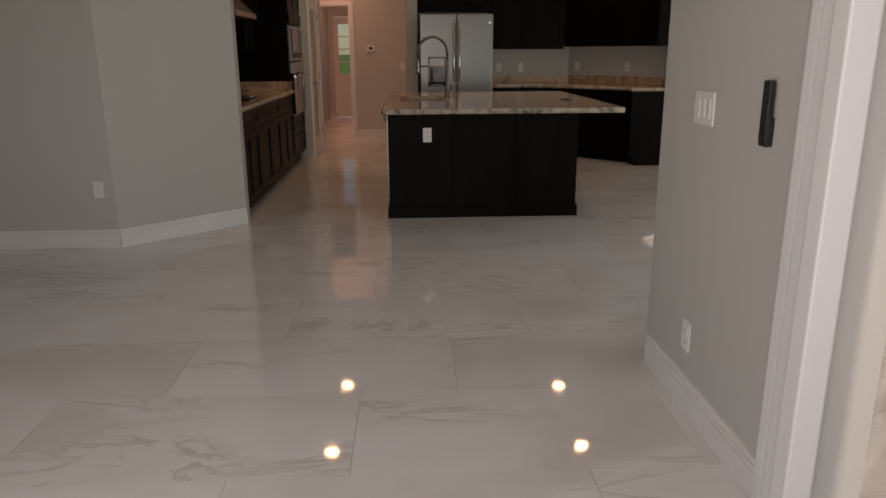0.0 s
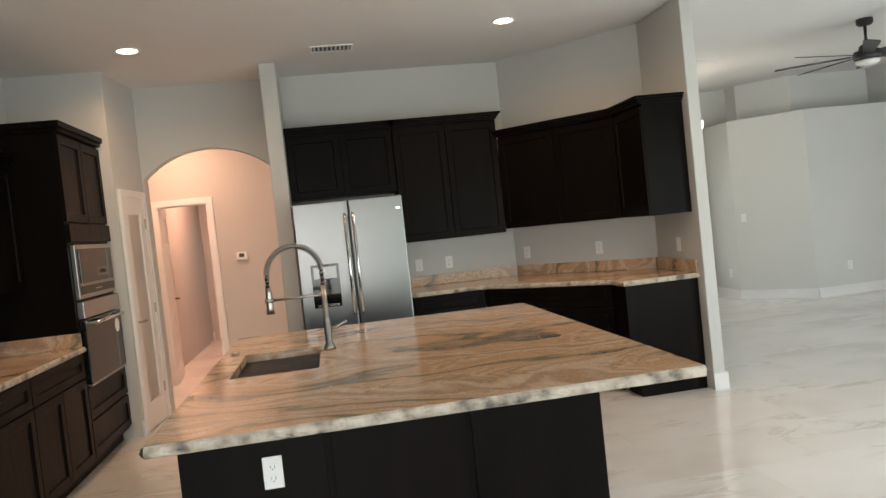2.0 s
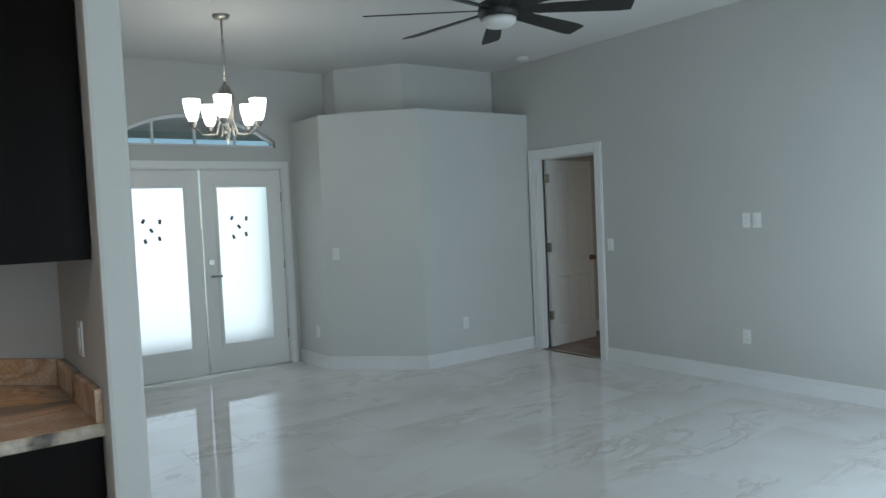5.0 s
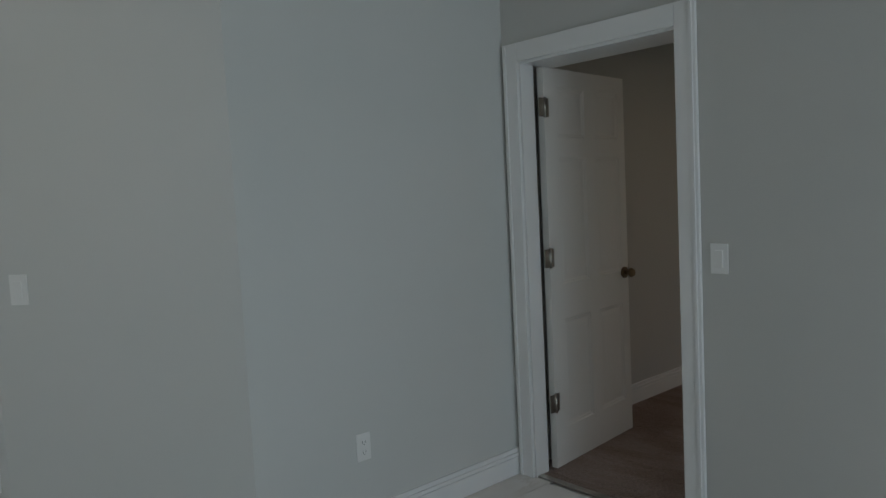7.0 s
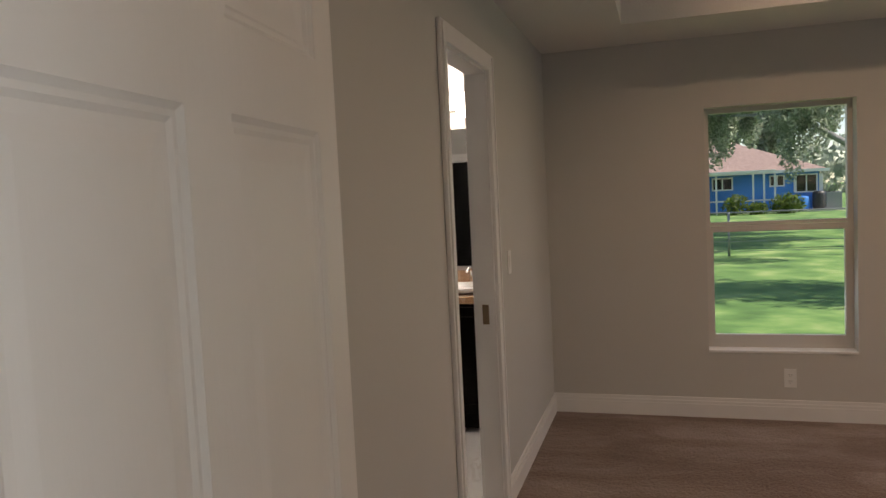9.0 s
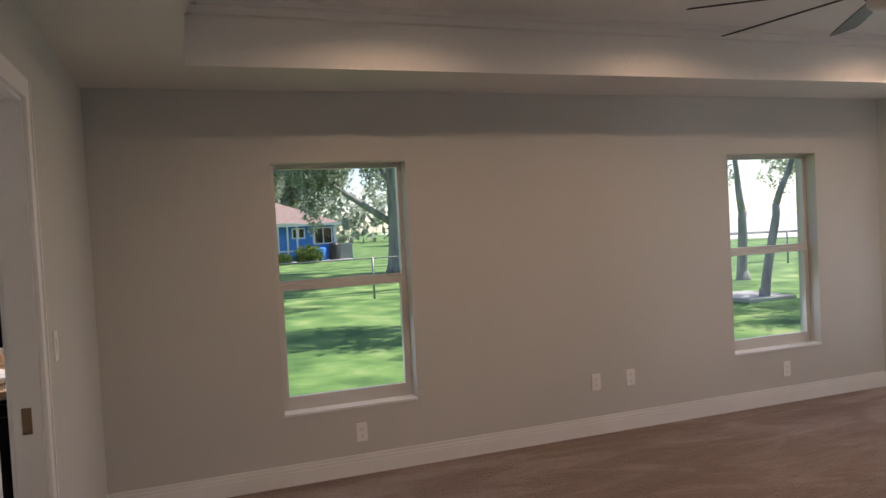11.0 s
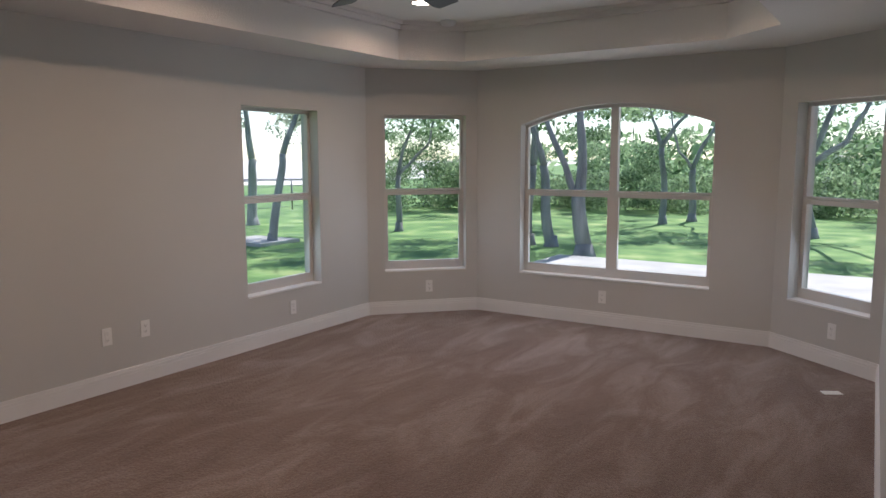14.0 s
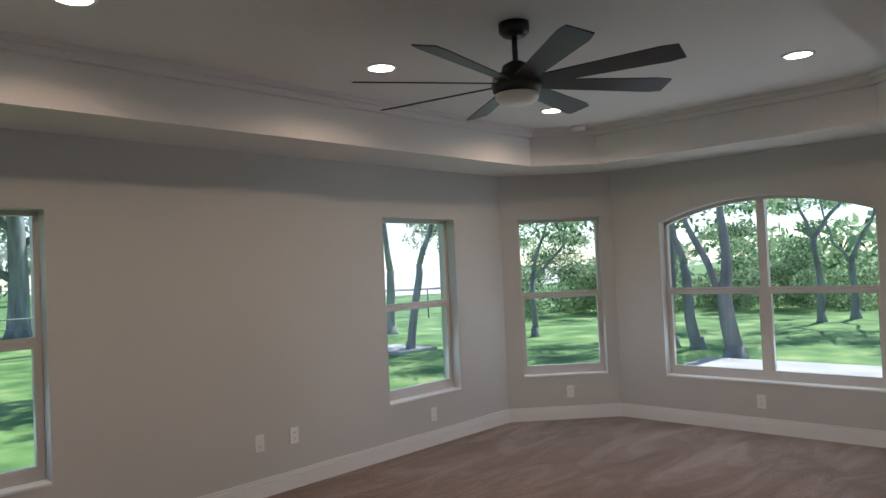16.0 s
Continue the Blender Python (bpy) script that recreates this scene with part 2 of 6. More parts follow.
def tile_material():
    m = material("polished_marble_tile", (0.72, 0.70, 0.68), 0.045, 0, 0.9)
    tc = m.node_tree.nodes.new("ShaderNodeTexCoord")
    info = m.node_tree.nodes.new("ShaderNodeObjectInfo")
    off = m.node_tree.nodes.new("ShaderNodeVectorMath")
    off.operation = "MULTIPLY_ADD"
    off.inputs[1].default_value = (37, 53, 19)
    link(m, info.outputs["Random"], off.inputs[0])
    link(m, tc.outputs["Object"], off.inputs[2])
    mp = m.node_tree.nodes.new("ShaderNodeMapping")
    mp.inputs["Rotation"].default_value = (0, 0, radians(24))
    mp.inputs["Scale"].default_value = (0.8, 2.2, 1)
    link(m, off.outputs[0], mp.inputs[0])
    n = node(m, "ShaderNodeTexNoise", Scale=1.6, Detail=7.0, Roughness=0.62, Distortion=1.6)
    link(m, mp.outputs[0], n.inputs["Vector"])
    r = ramp(m, [(0.30, (0.70, 0.685, 0.66)), (0.465, (0.74, 0.73, 0.71)), (0.50, (0.655, 0.63, 0.595)), (0.514, (0.565, 0.525, 0.48)), (0.545, (0.68, 0.665, 0.64)), (0.62, (0.76, 0.75, 0.735))])
    link(m, n.outputs["Fac"], r.inputs[0])
    n2 = node(m, "ShaderNodeTexNoise", Scale=0.9, Detail=3.0)
    link(m, off.outputs[0], n2.inputs["Vector"])
    r2 = ramp(m, [(0.40, (0.76, 0.75, 0.735)), (0.52, (0.72, 0.705, 0.68)), (0.64, (0.64, 0.61, 0.575))])
    link(m, n2.outputs["Fac"], r2.inputs[0])
    gate = ramp(m, [(0.50, (0, 0, 0)), (0.62, (1, 1, 1))])
    n4 = node(m, "ShaderNodeTexNoise", Scale=1.3, Detail=2.0)
    link(m, mp.outputs[0], n4.inputs["Vector"])
    link(m, n4.outputs["Fac"], gate.inputs[0])
    mx = m.node_tree.nodes.new("ShaderNodeMixRGB")
    link(m, gate.outputs[0], mx.inputs[0])
    link(m, r2.outputs[0], mx.inputs[1])
    link(m, r.outputs[0], mx.inputs[2])
    link(m, mx.outputs[0], bsdf(m).inputs["Base Color"])
    return m


TILE = tile_material()
GROUT = material("grout", (0.66, 0.645, 0.615), 0.7)


def carpet_material():
    m = material("brown_carpet", (0.25, 0.18, 0.14), 0.95, 0, 0.1)
    bsdf(m).inputs["Sheen Weight"].default_value = 0.14
    bsdf(m).inputs["Sheen Roughness"].default_value = 0.45
    tc = m.node_tree.nodes.new("ShaderNodeTexCoord")
    big = node(m, "ShaderNodeTexNoise", Scale=1.6, Detail=7.0, Roughness=0.62, Distortion=0.7)
    mp = m.node_tree.nodes.new("ShaderNodeMapping")
    mp.inputs["Rotation"].default_value = (0, 0, radians(-18))
    mp.inputs["Scale"].default_value = (2.1, 0.7, 1)
    link(m, tc.outputs["Object"], mp.inputs[0])
    link(m, mp.outputs[0], big.inputs["Vector"])
    r = ramp(m, [(0.36, (0.225, 0.163, 0.135)), (0.48, (0.265, 0.198, 0.168)), (0.58, (0.33, 0.257, 0.225)), (0.72, (0.41, 0.33, 0.30))])
    link(m, big.outputs["Fac"], r.inputs[0])
    fine = node(m, "ShaderNodeTexNoise", Scale=130.0, Detail=4.0)
    link(m, tc.outputs["Object"], fine.inputs["Vector"])
    fr = ramp(m, [(0.3, (0.6, 0.6, 0.6)), (0.7, (1.2, 1.2, 1.2))])
    link(m, fine.outputs["Fac"], fr.inputs[0])
    mul = m.node_tree.nodes.new("ShaderNodeMixRGB")
    mul.blend_type = "MULTIPLY"
    mul.inputs[0].default_value = 0.85
    link(m, r.outputs[0], mul.inputs[1])
    link(m, fr.outputs[0], mul.inputs[2])
    link(m, mul.outputs[0], bsdf(m).inputs["Base Color"])
    b = node(m, "ShaderNodeBump", Strength=0.9, Distance=0.03)
    mid = node(m, "ShaderNodeTexNoise", Scale=60.0, Detail=5.0)
    link(m, tc.outputs["Object"], mid.inputs["Vector"])
    link(m, mid.outputs["Fac"], b.inputs["Height"])
    link(m, b.outputs[0], bsdf(m).inputs["Normal"])
    return m


CARPET = carpet_material()
# uneven grass tone, its contrast raised to paint in dappled sun and shade
GRASS = varied(material("lawn", (0.10, 0.22, 0.03), 0.9), [(0.34, (0.055, 0.135, 0.03)), (0.47, (0.10, 0.215, 0.05)), (0.57, (0.16, 0.29, 0.075)), (0.70, (0.30, 0.38, 0.14))], 1.3, 0.9, 9, None, None, "Object", 10)

# ---- mesh helpers ----


def add_box(bm, x0, x1, y0, y1, z0, z1, bevel=0.0):
    vs = [bm.verts.new((x, y, z)) for x in (x0, x1) for y in (y0, y1) for z in (z0, z1)]
    fs = [bm.faces.new([vs[i] for i in f]) for f in ((0, 1, 3, 2), (4, 6, 7, 5), (0, 4, 5, 1), (2, 3, 7, 6), (0, 2, 6, 4), (1, 5, 7, 3))]
    if bevel:
        edges = list({ed for f in fs for ed in f.edges})
        bmesh.ops.bevel(bm, geom=edges, offset=bevel, segments=2, affect="EDGES", profile=0.6)


def box_bm(*args, bevel=0.0):
    bm = bmesh.new()
    add_box(bm, *args, bevel=bevel)
    return bm


def add_prism(bm, pts, z0, z1):
    """A polygon (x, y), counter-clockwise, drawn out from z0 to z1."""
    lo, hi = [bm.verts.new((x, y, z0)) for x, y in pts], [bm.verts.new((x, y, z1)) for x, y in pts]
    bm.faces.new(lo[::-1])
    bm.faces.new(hi)
    for i in range(len(pts)):
        j = (i + 1) % len(pts)
        bm.faces.new((lo[i], lo[j], hi[j], hi[i]))


def add_lathe(bm, profile, n=24, center=(0, 0, 0)):
    rings = []
    for r, z in profile:
        rings.append([bm.verts.new((center[0] + r * math.cos(2 * math.pi * i / n), center[1] + r * math.sin(2 * math.pi * i / n), center[2] + z)) for i in range(n)])
    for a, b in zip(rings, rings[1:]):
        for i in range(n):
            j = (i + 1) % n
            f = bm.faces.new((a[i], a[j], b[j], b[i]))
            f.smooth = True
    bm.faces.new(rings[0][::-1])
    bm.faces.new(rings[-1])


def add_tube(bm, pts, radius, n=10):
    """A round tube along the points; radius: one number or one for each point."""
    pts = [Vector(p) for p in pts]
    radii = radius if isinstance(radius, (list, tuple)) else [radius] * len(pts)
    rings, ref = [], None
    for i, p in enumerate(pts):
        d = (pts[min(i + 1, len(pts) - 1)] - pts[max(i - 1, 0)]).normalized()
        if ref is None:
            ref = d.orthogonal().normalized()
        ref = (ref - d * ref.dot(d)).normalized()
        side = d.cross(ref)
        rings.append([bm.verts.new(p + (ref * math.cos(2 * math.pi * k / n) + side * math.sin(2 * math.pi * k / n)) * radii[i]) for k in range(n)])
    for a, b in zip(rings, rings[1:]):
        for k in range(n):
            f = bm.faces.new((a[k], a[(k + 1) % n], b[(k + 1) % n], b[k]))
            f.smooth = True
    bm.faces.new(rings[0][::-1])
    bm.faces.new(rings[-1])


def mesh_of(name, bm, mat):
    bmesh.ops.recalc_face_normals(bm, faces=bm.faces)
    me = bpy.data.meshes.new(name)
    bm.to_mesh(me)
    bm.free()
    me.materials.append(mat)
    return me


def part(name, bm, mat, parent=None, label=""):
    ob = new(name, mesh_of(name, bm, mat))
    if parent is not None:
        ob.parent = parent
    return tagged(ob, label)


def thing(name, m, label, category, group=""):
    ob = new(name)
    ob.empty_display_size = 0.1
    ob.matrix_basis = m
    return tagged(ob, label, category, group)


def structure(name, bm, mat, m=None, label=""):
    ob = part(name, bm, mat, None, label)
    if m is not None:
        ob.matrix_basis = m
    return tagged(ob, kind="structure")


def along(p0, p1, z=0.0):
    """The pose of a run from p0 to p1: local x along it, the room on its right (local -y)."""
    return pose(p0[0], p0[1], z, 0, 0, math.degrees(math.atan2(p1[1] - p0[1], p1[0] - p0[0])))


def span(p0, p1):
    return math.hypot(p1[0] - p0[0], p1[1] - p0[1])


def arc_z(s, s0, s1, spring, rise):
    """The height of a flat arch over the opening s0..s1."""
    w = (s1 - s0) / 2
    R = (w * w + rise * rise) / (2 * rise)
    d = s - (s0 + s1) / 2
    return spring + rise - R + math.sqrt(max(R * R - d * d, 0))


def wall(name, p0, p1, z1, openings=(), thick=0.15, mat=None, z0=0.0, base=True, base_mat=None):
    """openings: (s0, s1, z_low, z_high, rise); with a rise the top is an arch whose crown is z_high."""
    L = span(p0, p1)
    bm = bmesh.new()
    cuts = sorted({0.0, L, *[v for o in openings for v in o[:2]]})
    for a, b in zip(cuts, cuts[1:]):
        o = next((o for o in openings if o[0] <= a + 1e-6 and o[1] >= b - 1e-6), None)
        if o is None:
            add_box(bm, a, b, 0, thick, z0, z1)
            continue
        if o[2] > z0:
            add_box(bm, a, b, 0, thick, z0, o[2])
        if o[3] < z1:
            add_box(bm, a, b, 0, thick, o[3], z1)
        if len(o) > 4 and o[4]:
            n = 28
            for i in range(n):
                sa, sb = a + (b - a) * i / n, a + (b - a) * (i + 1) / n
                za, zb = arc_z(sa, a, b, o[3] - o[4], o[4]), arc_z(sb, a, b, o[3] - o[4], o[4])
                vs = [bm.verts.new(v) for v in ((sa, 0, za), (sb, 0, zb), (sb, 0, o[3]), (sa, 0, o[3]), (sa, thick, za), (sb, thick, zb), (sb, thick, o[3]), (sa, thick, o[3]))]
                for f in ((0, 1, 2, 3), (7, 6, 5, 4), (0, 4, 5, 1)):
                    bm.faces.new([vs[k] for k in f])
    m = along(p0, p1)
    ob = structure(name, bm, mat or PAINT, m)
    if base:
        bb = bmesh.new()
        gaps = sorted([(o[0] - 0.07, o[1] + 0.07) for o in openings if o[2] <= z0])
        x = 0.0
        for a, b in gaps + [(L, L)]:
            if a > x:
                add_box(bb, x, a, -0.016, 0, 0.001, 0.090)
                add_box(bb, x, a, -0.009, 0, 0.090, 0.098)
                add_box(bb, x, a, -0.014, 0, 0.098, 0.110)
                add_box(bb, x, a, -0.006, 0, 0.110, 0.116)
                add_box(bb, x, a, -0.009, 0, 0.116, 0.132)
            x = max(x, b)
        structure("baseboard", bb, base_mat or TRIM, m)
    return ob


def casing(p0, p1, h, thick, both=True, w=0.065, name="trim", hinge_depth=None):
    """Trim round a door opening from p0 to p1, with the jamb through the wall."""
    L = span(p0, p1)
    bm = bmesh.new()
    sides = [(-0.018, -0.001)] + ([(thick + 0.001, thick + 0.018)] if both else [])
    for y0, y1 in sides:
        out = y0 if y0 < 0 else y1
        for a, b in ((-w, 0.006), (L - 0.006, L + w)):
            if hinge_depth and a < 0 and y0 > 0:
                continue
            add_box(bm, a, b, y0, y1, 0, h + w, bevel=0.004)
            c = a + 0.012 if a < 0 else b - 0.024
            add_box(bm, c, c + 0.012, *sorted((out - 0.006 if y0 < 0 else out + 0.006, out)), 0, h + w - 0.012)
        add_box(bm, 0.006, L - 0.006, y0, y1, h - 0.006, h + w, bevel=0.004)
    add_box(bm, -0.004, 0.016, -0.001, hinge_depth or thick + 0.001, 0, h)
    add_box(bm, L - 0.016, L + 0.004, -0.001, thick + 0.001, 0, h)
    add_box(bm, 0.016, L - 0.016, -0.001, thick + 0.001, h - 0.018, h + 0.004)
    return structure(name, bm, TRIM, along(p0, p1))

# ---- plan ----
H, HN, HB, HT = 3.06, 2.47, 2.39, 2.71     # ceilings: main, nook, bedroom, tray
WL, WB = 7.963, 8.20                       # the wall between living room and bedroom, its two faces
X = 12.66                                  # bedroom window wall
BATH = 12.71                               # bathroom wall of the bedroom
B1, B2, B3, B4 = (X, 6.80), (11.89, 6.007), (9.13, 6.007), (WB, 6.74)
SILL, HEAD = 0.436, 1.956
A0, A1, D0, D1 = 11.718, 10.875, 11.407, 9.624
W0, W1 = 8.336, 7.472                      # second window of that wall
C0, C1, E0, E1 = 0.152, 0.894, 0.13, 0.755  # shares of the slanted bay walls


def lerp(p, q, s):
    return (p[0] + (q[0] - p[0]) * s, p[1] + (q[1] - p[1]) * s)


# floors
FLOOR = structure("floor", box_bm(-5.7, 7.99, 2.20, 14.0, -0.12, -0.011), GROUT, None, "grey grout bed under polished marble-look floor tiles")
structure("floor_hall", box_bm(-3.2, 0.2, 14.0, 17.5, -0.12, -0.002), TILE)
structure("floor_bath", box_bm(9.0, 13.6, BATH + 0.06, 15.6, -0.12, 0.002), TILE)
bm = bmesh.new()
add_prism(bm, [(7.99, 12.77), (7.99, 6.75), B4, B3, B2, B1, (X, 12.77)], -0.10, 0.006)
structure("carpet_floor", bm, CARPET, None, "brown cut-pile carpet with vacuum trails")
structure("threshold_trim", box_bm(7.965, 8.0, 11.58, 12.38, 0.0, 0.012, bevel=0.004), NICKEL)

# ceilings
bm = bmesh.new()
add_prism(bm, [(-5.7, 1.9), (0.9, 1.9), (0.95, 3.5), (4.95, 7.25), (5.4, 7.8), (8.1, 7.8), (8.1, 17.5), (-5.7, 17.5)], H, H + 0.2)
structure("ceiling", bm, CEIL)
bm = bmesh.new()
add_prism(bm, [(-5.7, 2.2), (0.86, 2.2), (0.86, 3.58), (-1.56, 6.37), (-2.30, 5.72), (-5.7, 5.72)], HN, H + 0.01)
structure("ceiling_nook", bm, CEIL)
TX0, TX1, TY0, TY1 = 9.02, 12.06, 6.66, 12.17
bm = bmesh.new()
add_box(bm, 8.0, TX0, 5.7, 12.83, HB, HT + 0.06)
add_box(bm, TX1, 12.9, 5.7, 12.83, HB, HT + 0.06)
add_box(bm, TX0, TX1, 5.7, TY0, HB, HT + 0.06)
add_box(bm, TX0, TX1, TY1, 12.83, HB, HT + 0.06)
c = 0.42
for pts in ([(TX0, TY0), (TX0 + c, TY0), (TX0, TY0 + c)], [(TX1, TY0), (TX1, TY0 + c), (TX1 - c, TY0)]):
    add_prism(bm, pts, HB, HT + 0.06)
structure("ceiling_bedroom", bm, CEIL)
structure("ceiling_tray", box_bm(8.0, 12.9, 5.7, 12.83, HT, HT + 0.2), CEIL)
bm = bmesh.new()
ring = [(TX0 + c, TY0), (TX1 - c, TY0), (TX1, TY0 + c), (TX1, TY1), (TX0, TY1), (TX0, TY0 + c)]
for i in range(6):
    p, q = ring[i], ring[(i + 1) % 6]
    L = span(p, q)
    m = along(q, p)
    for w, z0 in ((0.07, HT - 0.03), (0.04, HT - 0.07)):
        tmp = bmesh.new()
        add_box(tmp, -0.02, L + 0.02, -w, 0.0, z0, z0 + 0.04 if w < 0.05 else HT)
        tmp.transform(m)
        me = bpy.data.meshes.new("t")
        tmp.to_mesh(me)
        tmp.free()
        bm.from_mesh(me)
        bpy.data.meshes.remove(me)
structure("crown_trim", bm, CEIL)
structure("ceiling_bath", box_bm(8.2, 13.7, BATH + 0.12, 15.7, 2.75, 2.9), CEIL)
structure("roof", box_bm(-6.2, 0.9, 1.6, 18, H + 0.25, H + 0.4), SHINGLE)
structure("roof_bedroom", box_bm(8.22, 13.3, 4.2, 16, HT + 0.30, HT + 0.45), SHINGLE)
structure("eave", box_bm(8.22, 13.3, 4.2, 5.78, 2.52, 2.60), SHINGLE)
# unseen slabs over the lanai, sized to limit the sun on the floor
structure("sun_block_lanai", box_bm(2.55, 7.9, 1.0, 7.3, 3.35, 3.45), SHINGLE)
structure("sun_block_lanai_side", box_bm(0.9, 1.48, 1.0, 3.3, 3.35, 3.45), SHINGLE)
structure("sun_block_nook", box_bm(-6.2, 0.9, -0.6, 1.6, 2.95, 3.07), SHINGLE)

# nook and the way in
wall("wall_nook_south", (0.97, 2.45), (-5.7, 2.45), HN, [(0.16, 4.0, 0.0, 2.2)], 0.2, base=False)
wall("wall_nook_west", (-5.55, 2.3), (-5.55, 5.72), HN)
wall("wall_nook_north", (-5.7, 5.703), (-2.315, 5.703), H)
wall("wall_nook_slant", (-2.315, 5.703), (-1.56, 6.382), H, thick=0.12)
structure("wall_end", box_bm(-1.72, -1.56, 6.385, 6.50, 0, H), PAINT)
wall("wall_entry", (0.82, 3.54), (0.82, 2.30), H, thick=0.15)
structure("wall_end_south", box_bm(0.822, 0.968, 3.54, 3.58, 0, H), PAINT)
structure("slider_jamb_trim", box_bm(0.915, 0.985, 3.58, 3.68, 0, 2.32, bevel=0.006), ALU)
structure("wall_end_upper", box_bm(0.885, 0.985, 3.58, 3.70, 2.32, H), PAINT)

# white sliding door frame at the way in
door = thing("sliding_door_frame", pose(0.70, 2.20, 0), "white aluminium sliding door frame, door slid open", "door frame")
for i, (y0, y1, d) in enumerate(((0.02, 0.09, 0.07), (0.11, 0.17, 0.05), (0.19, 0.24, 0.04))):
    part("jamb", box_bm(0.11 - d, 0.116, y0, y1, 0.0, 2.2, bevel=0.006), ALU, door)
part("track", box_bm(-3.6, 0.10, 0.0, 0.24, -0.02, 0.012, bevel=0.004), ALU, door)
part("head", box_bm(-3.6, 0.10, 0.0, 0.24, 2.14, 2.2, bevel=0.004), ALU, door)
structure("lanai_floor", box_bm(-6.0, 5.2, -4.0, 2.2, -0.25, -0.02), CONCRETE)

# slanted wall of sliding glass towards the lanai
S0, S1 = (4.95, 7.33), (0.97, 3.64)
LS = span(S0, S1)
wall("wall_slider_head", S0, S1, H, z0=2.32, base=False)
slider = thing("sliding_glass_door", along(S0, S1), "wide white aluminium sliding glass door to the lanai", "glass door")
n = 4
for i in range(n):
    a, b = LS * i / n, LS * (i + 1) / n
    y = 0.03 + 0.045 * (i % 2)
    bm = bmesh.new()
    for q in ((a, a + 0.07, 0.03, 2.29), (b - 0.07, b, 0.03, 2.29), (a + 0.07, b - 0.07, 0.03, 0.13), (a + 0.07, b - 0.07, 2.21, 2.29)):
        add_box(bm, q[0], q[1], y, y + 0.035, q[2], q[3])
    pan = part("sash", bm, ALU, slider)
    g = part("pane", box_bm(a + 0.07, b - 0.07, y + 0.014, y + 0.02, 0.13, 2.21), GLASS, pan)
    g.visible_shadow = False
part("track", box_bm(0, LS, 0.0, 0.14, -0.01, 0.03), ALU, slider)
part("head_frame", box_bm(0, LS, 0.0, 0.14, 2.29, 2.32), ALU, slider)

# living room
wall("wall_slant", (5.395, 7.895), (4.95, 7.33), H, thick=0.15)
wall("wall_living_south", (7.963, 7.895), (5.395, 7.895), H, [(0.26, 2.30, 0.0, 2.30)], 0.16)
# unseen glass door, added so that daylight enters from the south
lsd = thing("sliding_glass_door", along((7.703, 7.895), (5.663, 7.895)), "unseen white aluminium sliding glass door, added to light the living room", "glass door")
for k in range(2):
    a, y = 1.0 * k, 0.06 + 0.04 * k
    bm = bmesh.new()
    for q in ((a, a + 0.06, 0.03, 2.27), (a + 0.98, a + 1.04, 0.03, 2.27), (a + 0.06, a + 0.98, 0.03, 0.11), (a + 0.06, a + 0.98, 2.20, 2.27)):
        add_box(bm, q[0], q[1], y, y + 0.035, q[2], q[3])
    pan = part("sash", bm, ALU, lsd)
    g = part("pane", box_bm(a + 0.06, a + 0.98, y + 0.014, y + 0.02, 0.11, 2.20), GLASS, pan)
    g.visible_shadow = False
part("track", box_bm(0, 2.04, 0.04, 0.15, -0.01, 0.03), ALU, lsd)
part("head_frame", box_bm(0, 2.04, 0.04, 0.15, 2.27, 2.30), ALU, lsd)
wall("wall_living_east", (WL, 12.83), (WL, 6.72), H, [(12.83 - 12.48, 12.83 - 11.56, 0.0, 2.04)], WB - WL)
structure("wall_east_upper", box_bm(WL, WB, 12.83, 17.5, 0, H), PAINT)
casing((WL, 12.40), (WL, 11.56), 2.04, WB - WL, w=0.083, hinge_depth=0.09)
structure("wall_door_post", box_bm(WL, 8.053, 12.404, 12.48, 0, 2.044), PAINT)
wall("wall_front", (3.0, 13.87), (8.1, 13.87), 2.22, [(1.03, 2.75, 0.0, 2.05)], 0.16, base=False)
wall("wall_front_upper", (3.0, 13.87), (8.1, 13.87), H, [(1.09, 2.69, 2.26, 2.58, 0.26)], 0.16, z0=2.22, base=False)
casing((4.03, 13.87), (5.75, 13.87), 2.05, 0.16, both=False)
structure("baseboard", box_bm(3.13, 3.96, 13.855, 13.87, 0.001, 0.13), TRIM)

# plant-shelf closet: slanted walls up to the shelf, set-back walls above
SH = 2.51
wall("wall_closet_west", (5.86, 13.87), (5.86, 13.227), SH, thick=0.1, mat=SHELF_WALL)
wall("wall_closet_slant", (5.86, 13.227), (6.53, 12.50), SH, thick=0.1, mat=SHELF_WALL)
wall("wall_closet_south", (6.53, 12.50), (WL, 12.50), SH, thick=0.1, mat=SHELF_WALL)
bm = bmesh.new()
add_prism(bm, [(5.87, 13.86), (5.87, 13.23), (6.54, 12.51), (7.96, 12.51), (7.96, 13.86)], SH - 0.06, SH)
structure("plant_shelf", bm, SHELF_WALL)
wall("wall_shelf_back_slant", (6.27, 13.62), (6.75, 13.05), H, thick=0.08, mat=SHELF_WALL, z0=SH, base=False)
wall("wall_shelf_back", (6.75, 13.05), (WL, 13.05), H, thick=0.08, mat=SHELF_WALL, z0=SH, base=False)
wall("wall_shelf_side", (6.27, 13.87), (6.27, 13.62), H, thick=0.08, mat=SHELF_WALL, z0=SH, base=False)

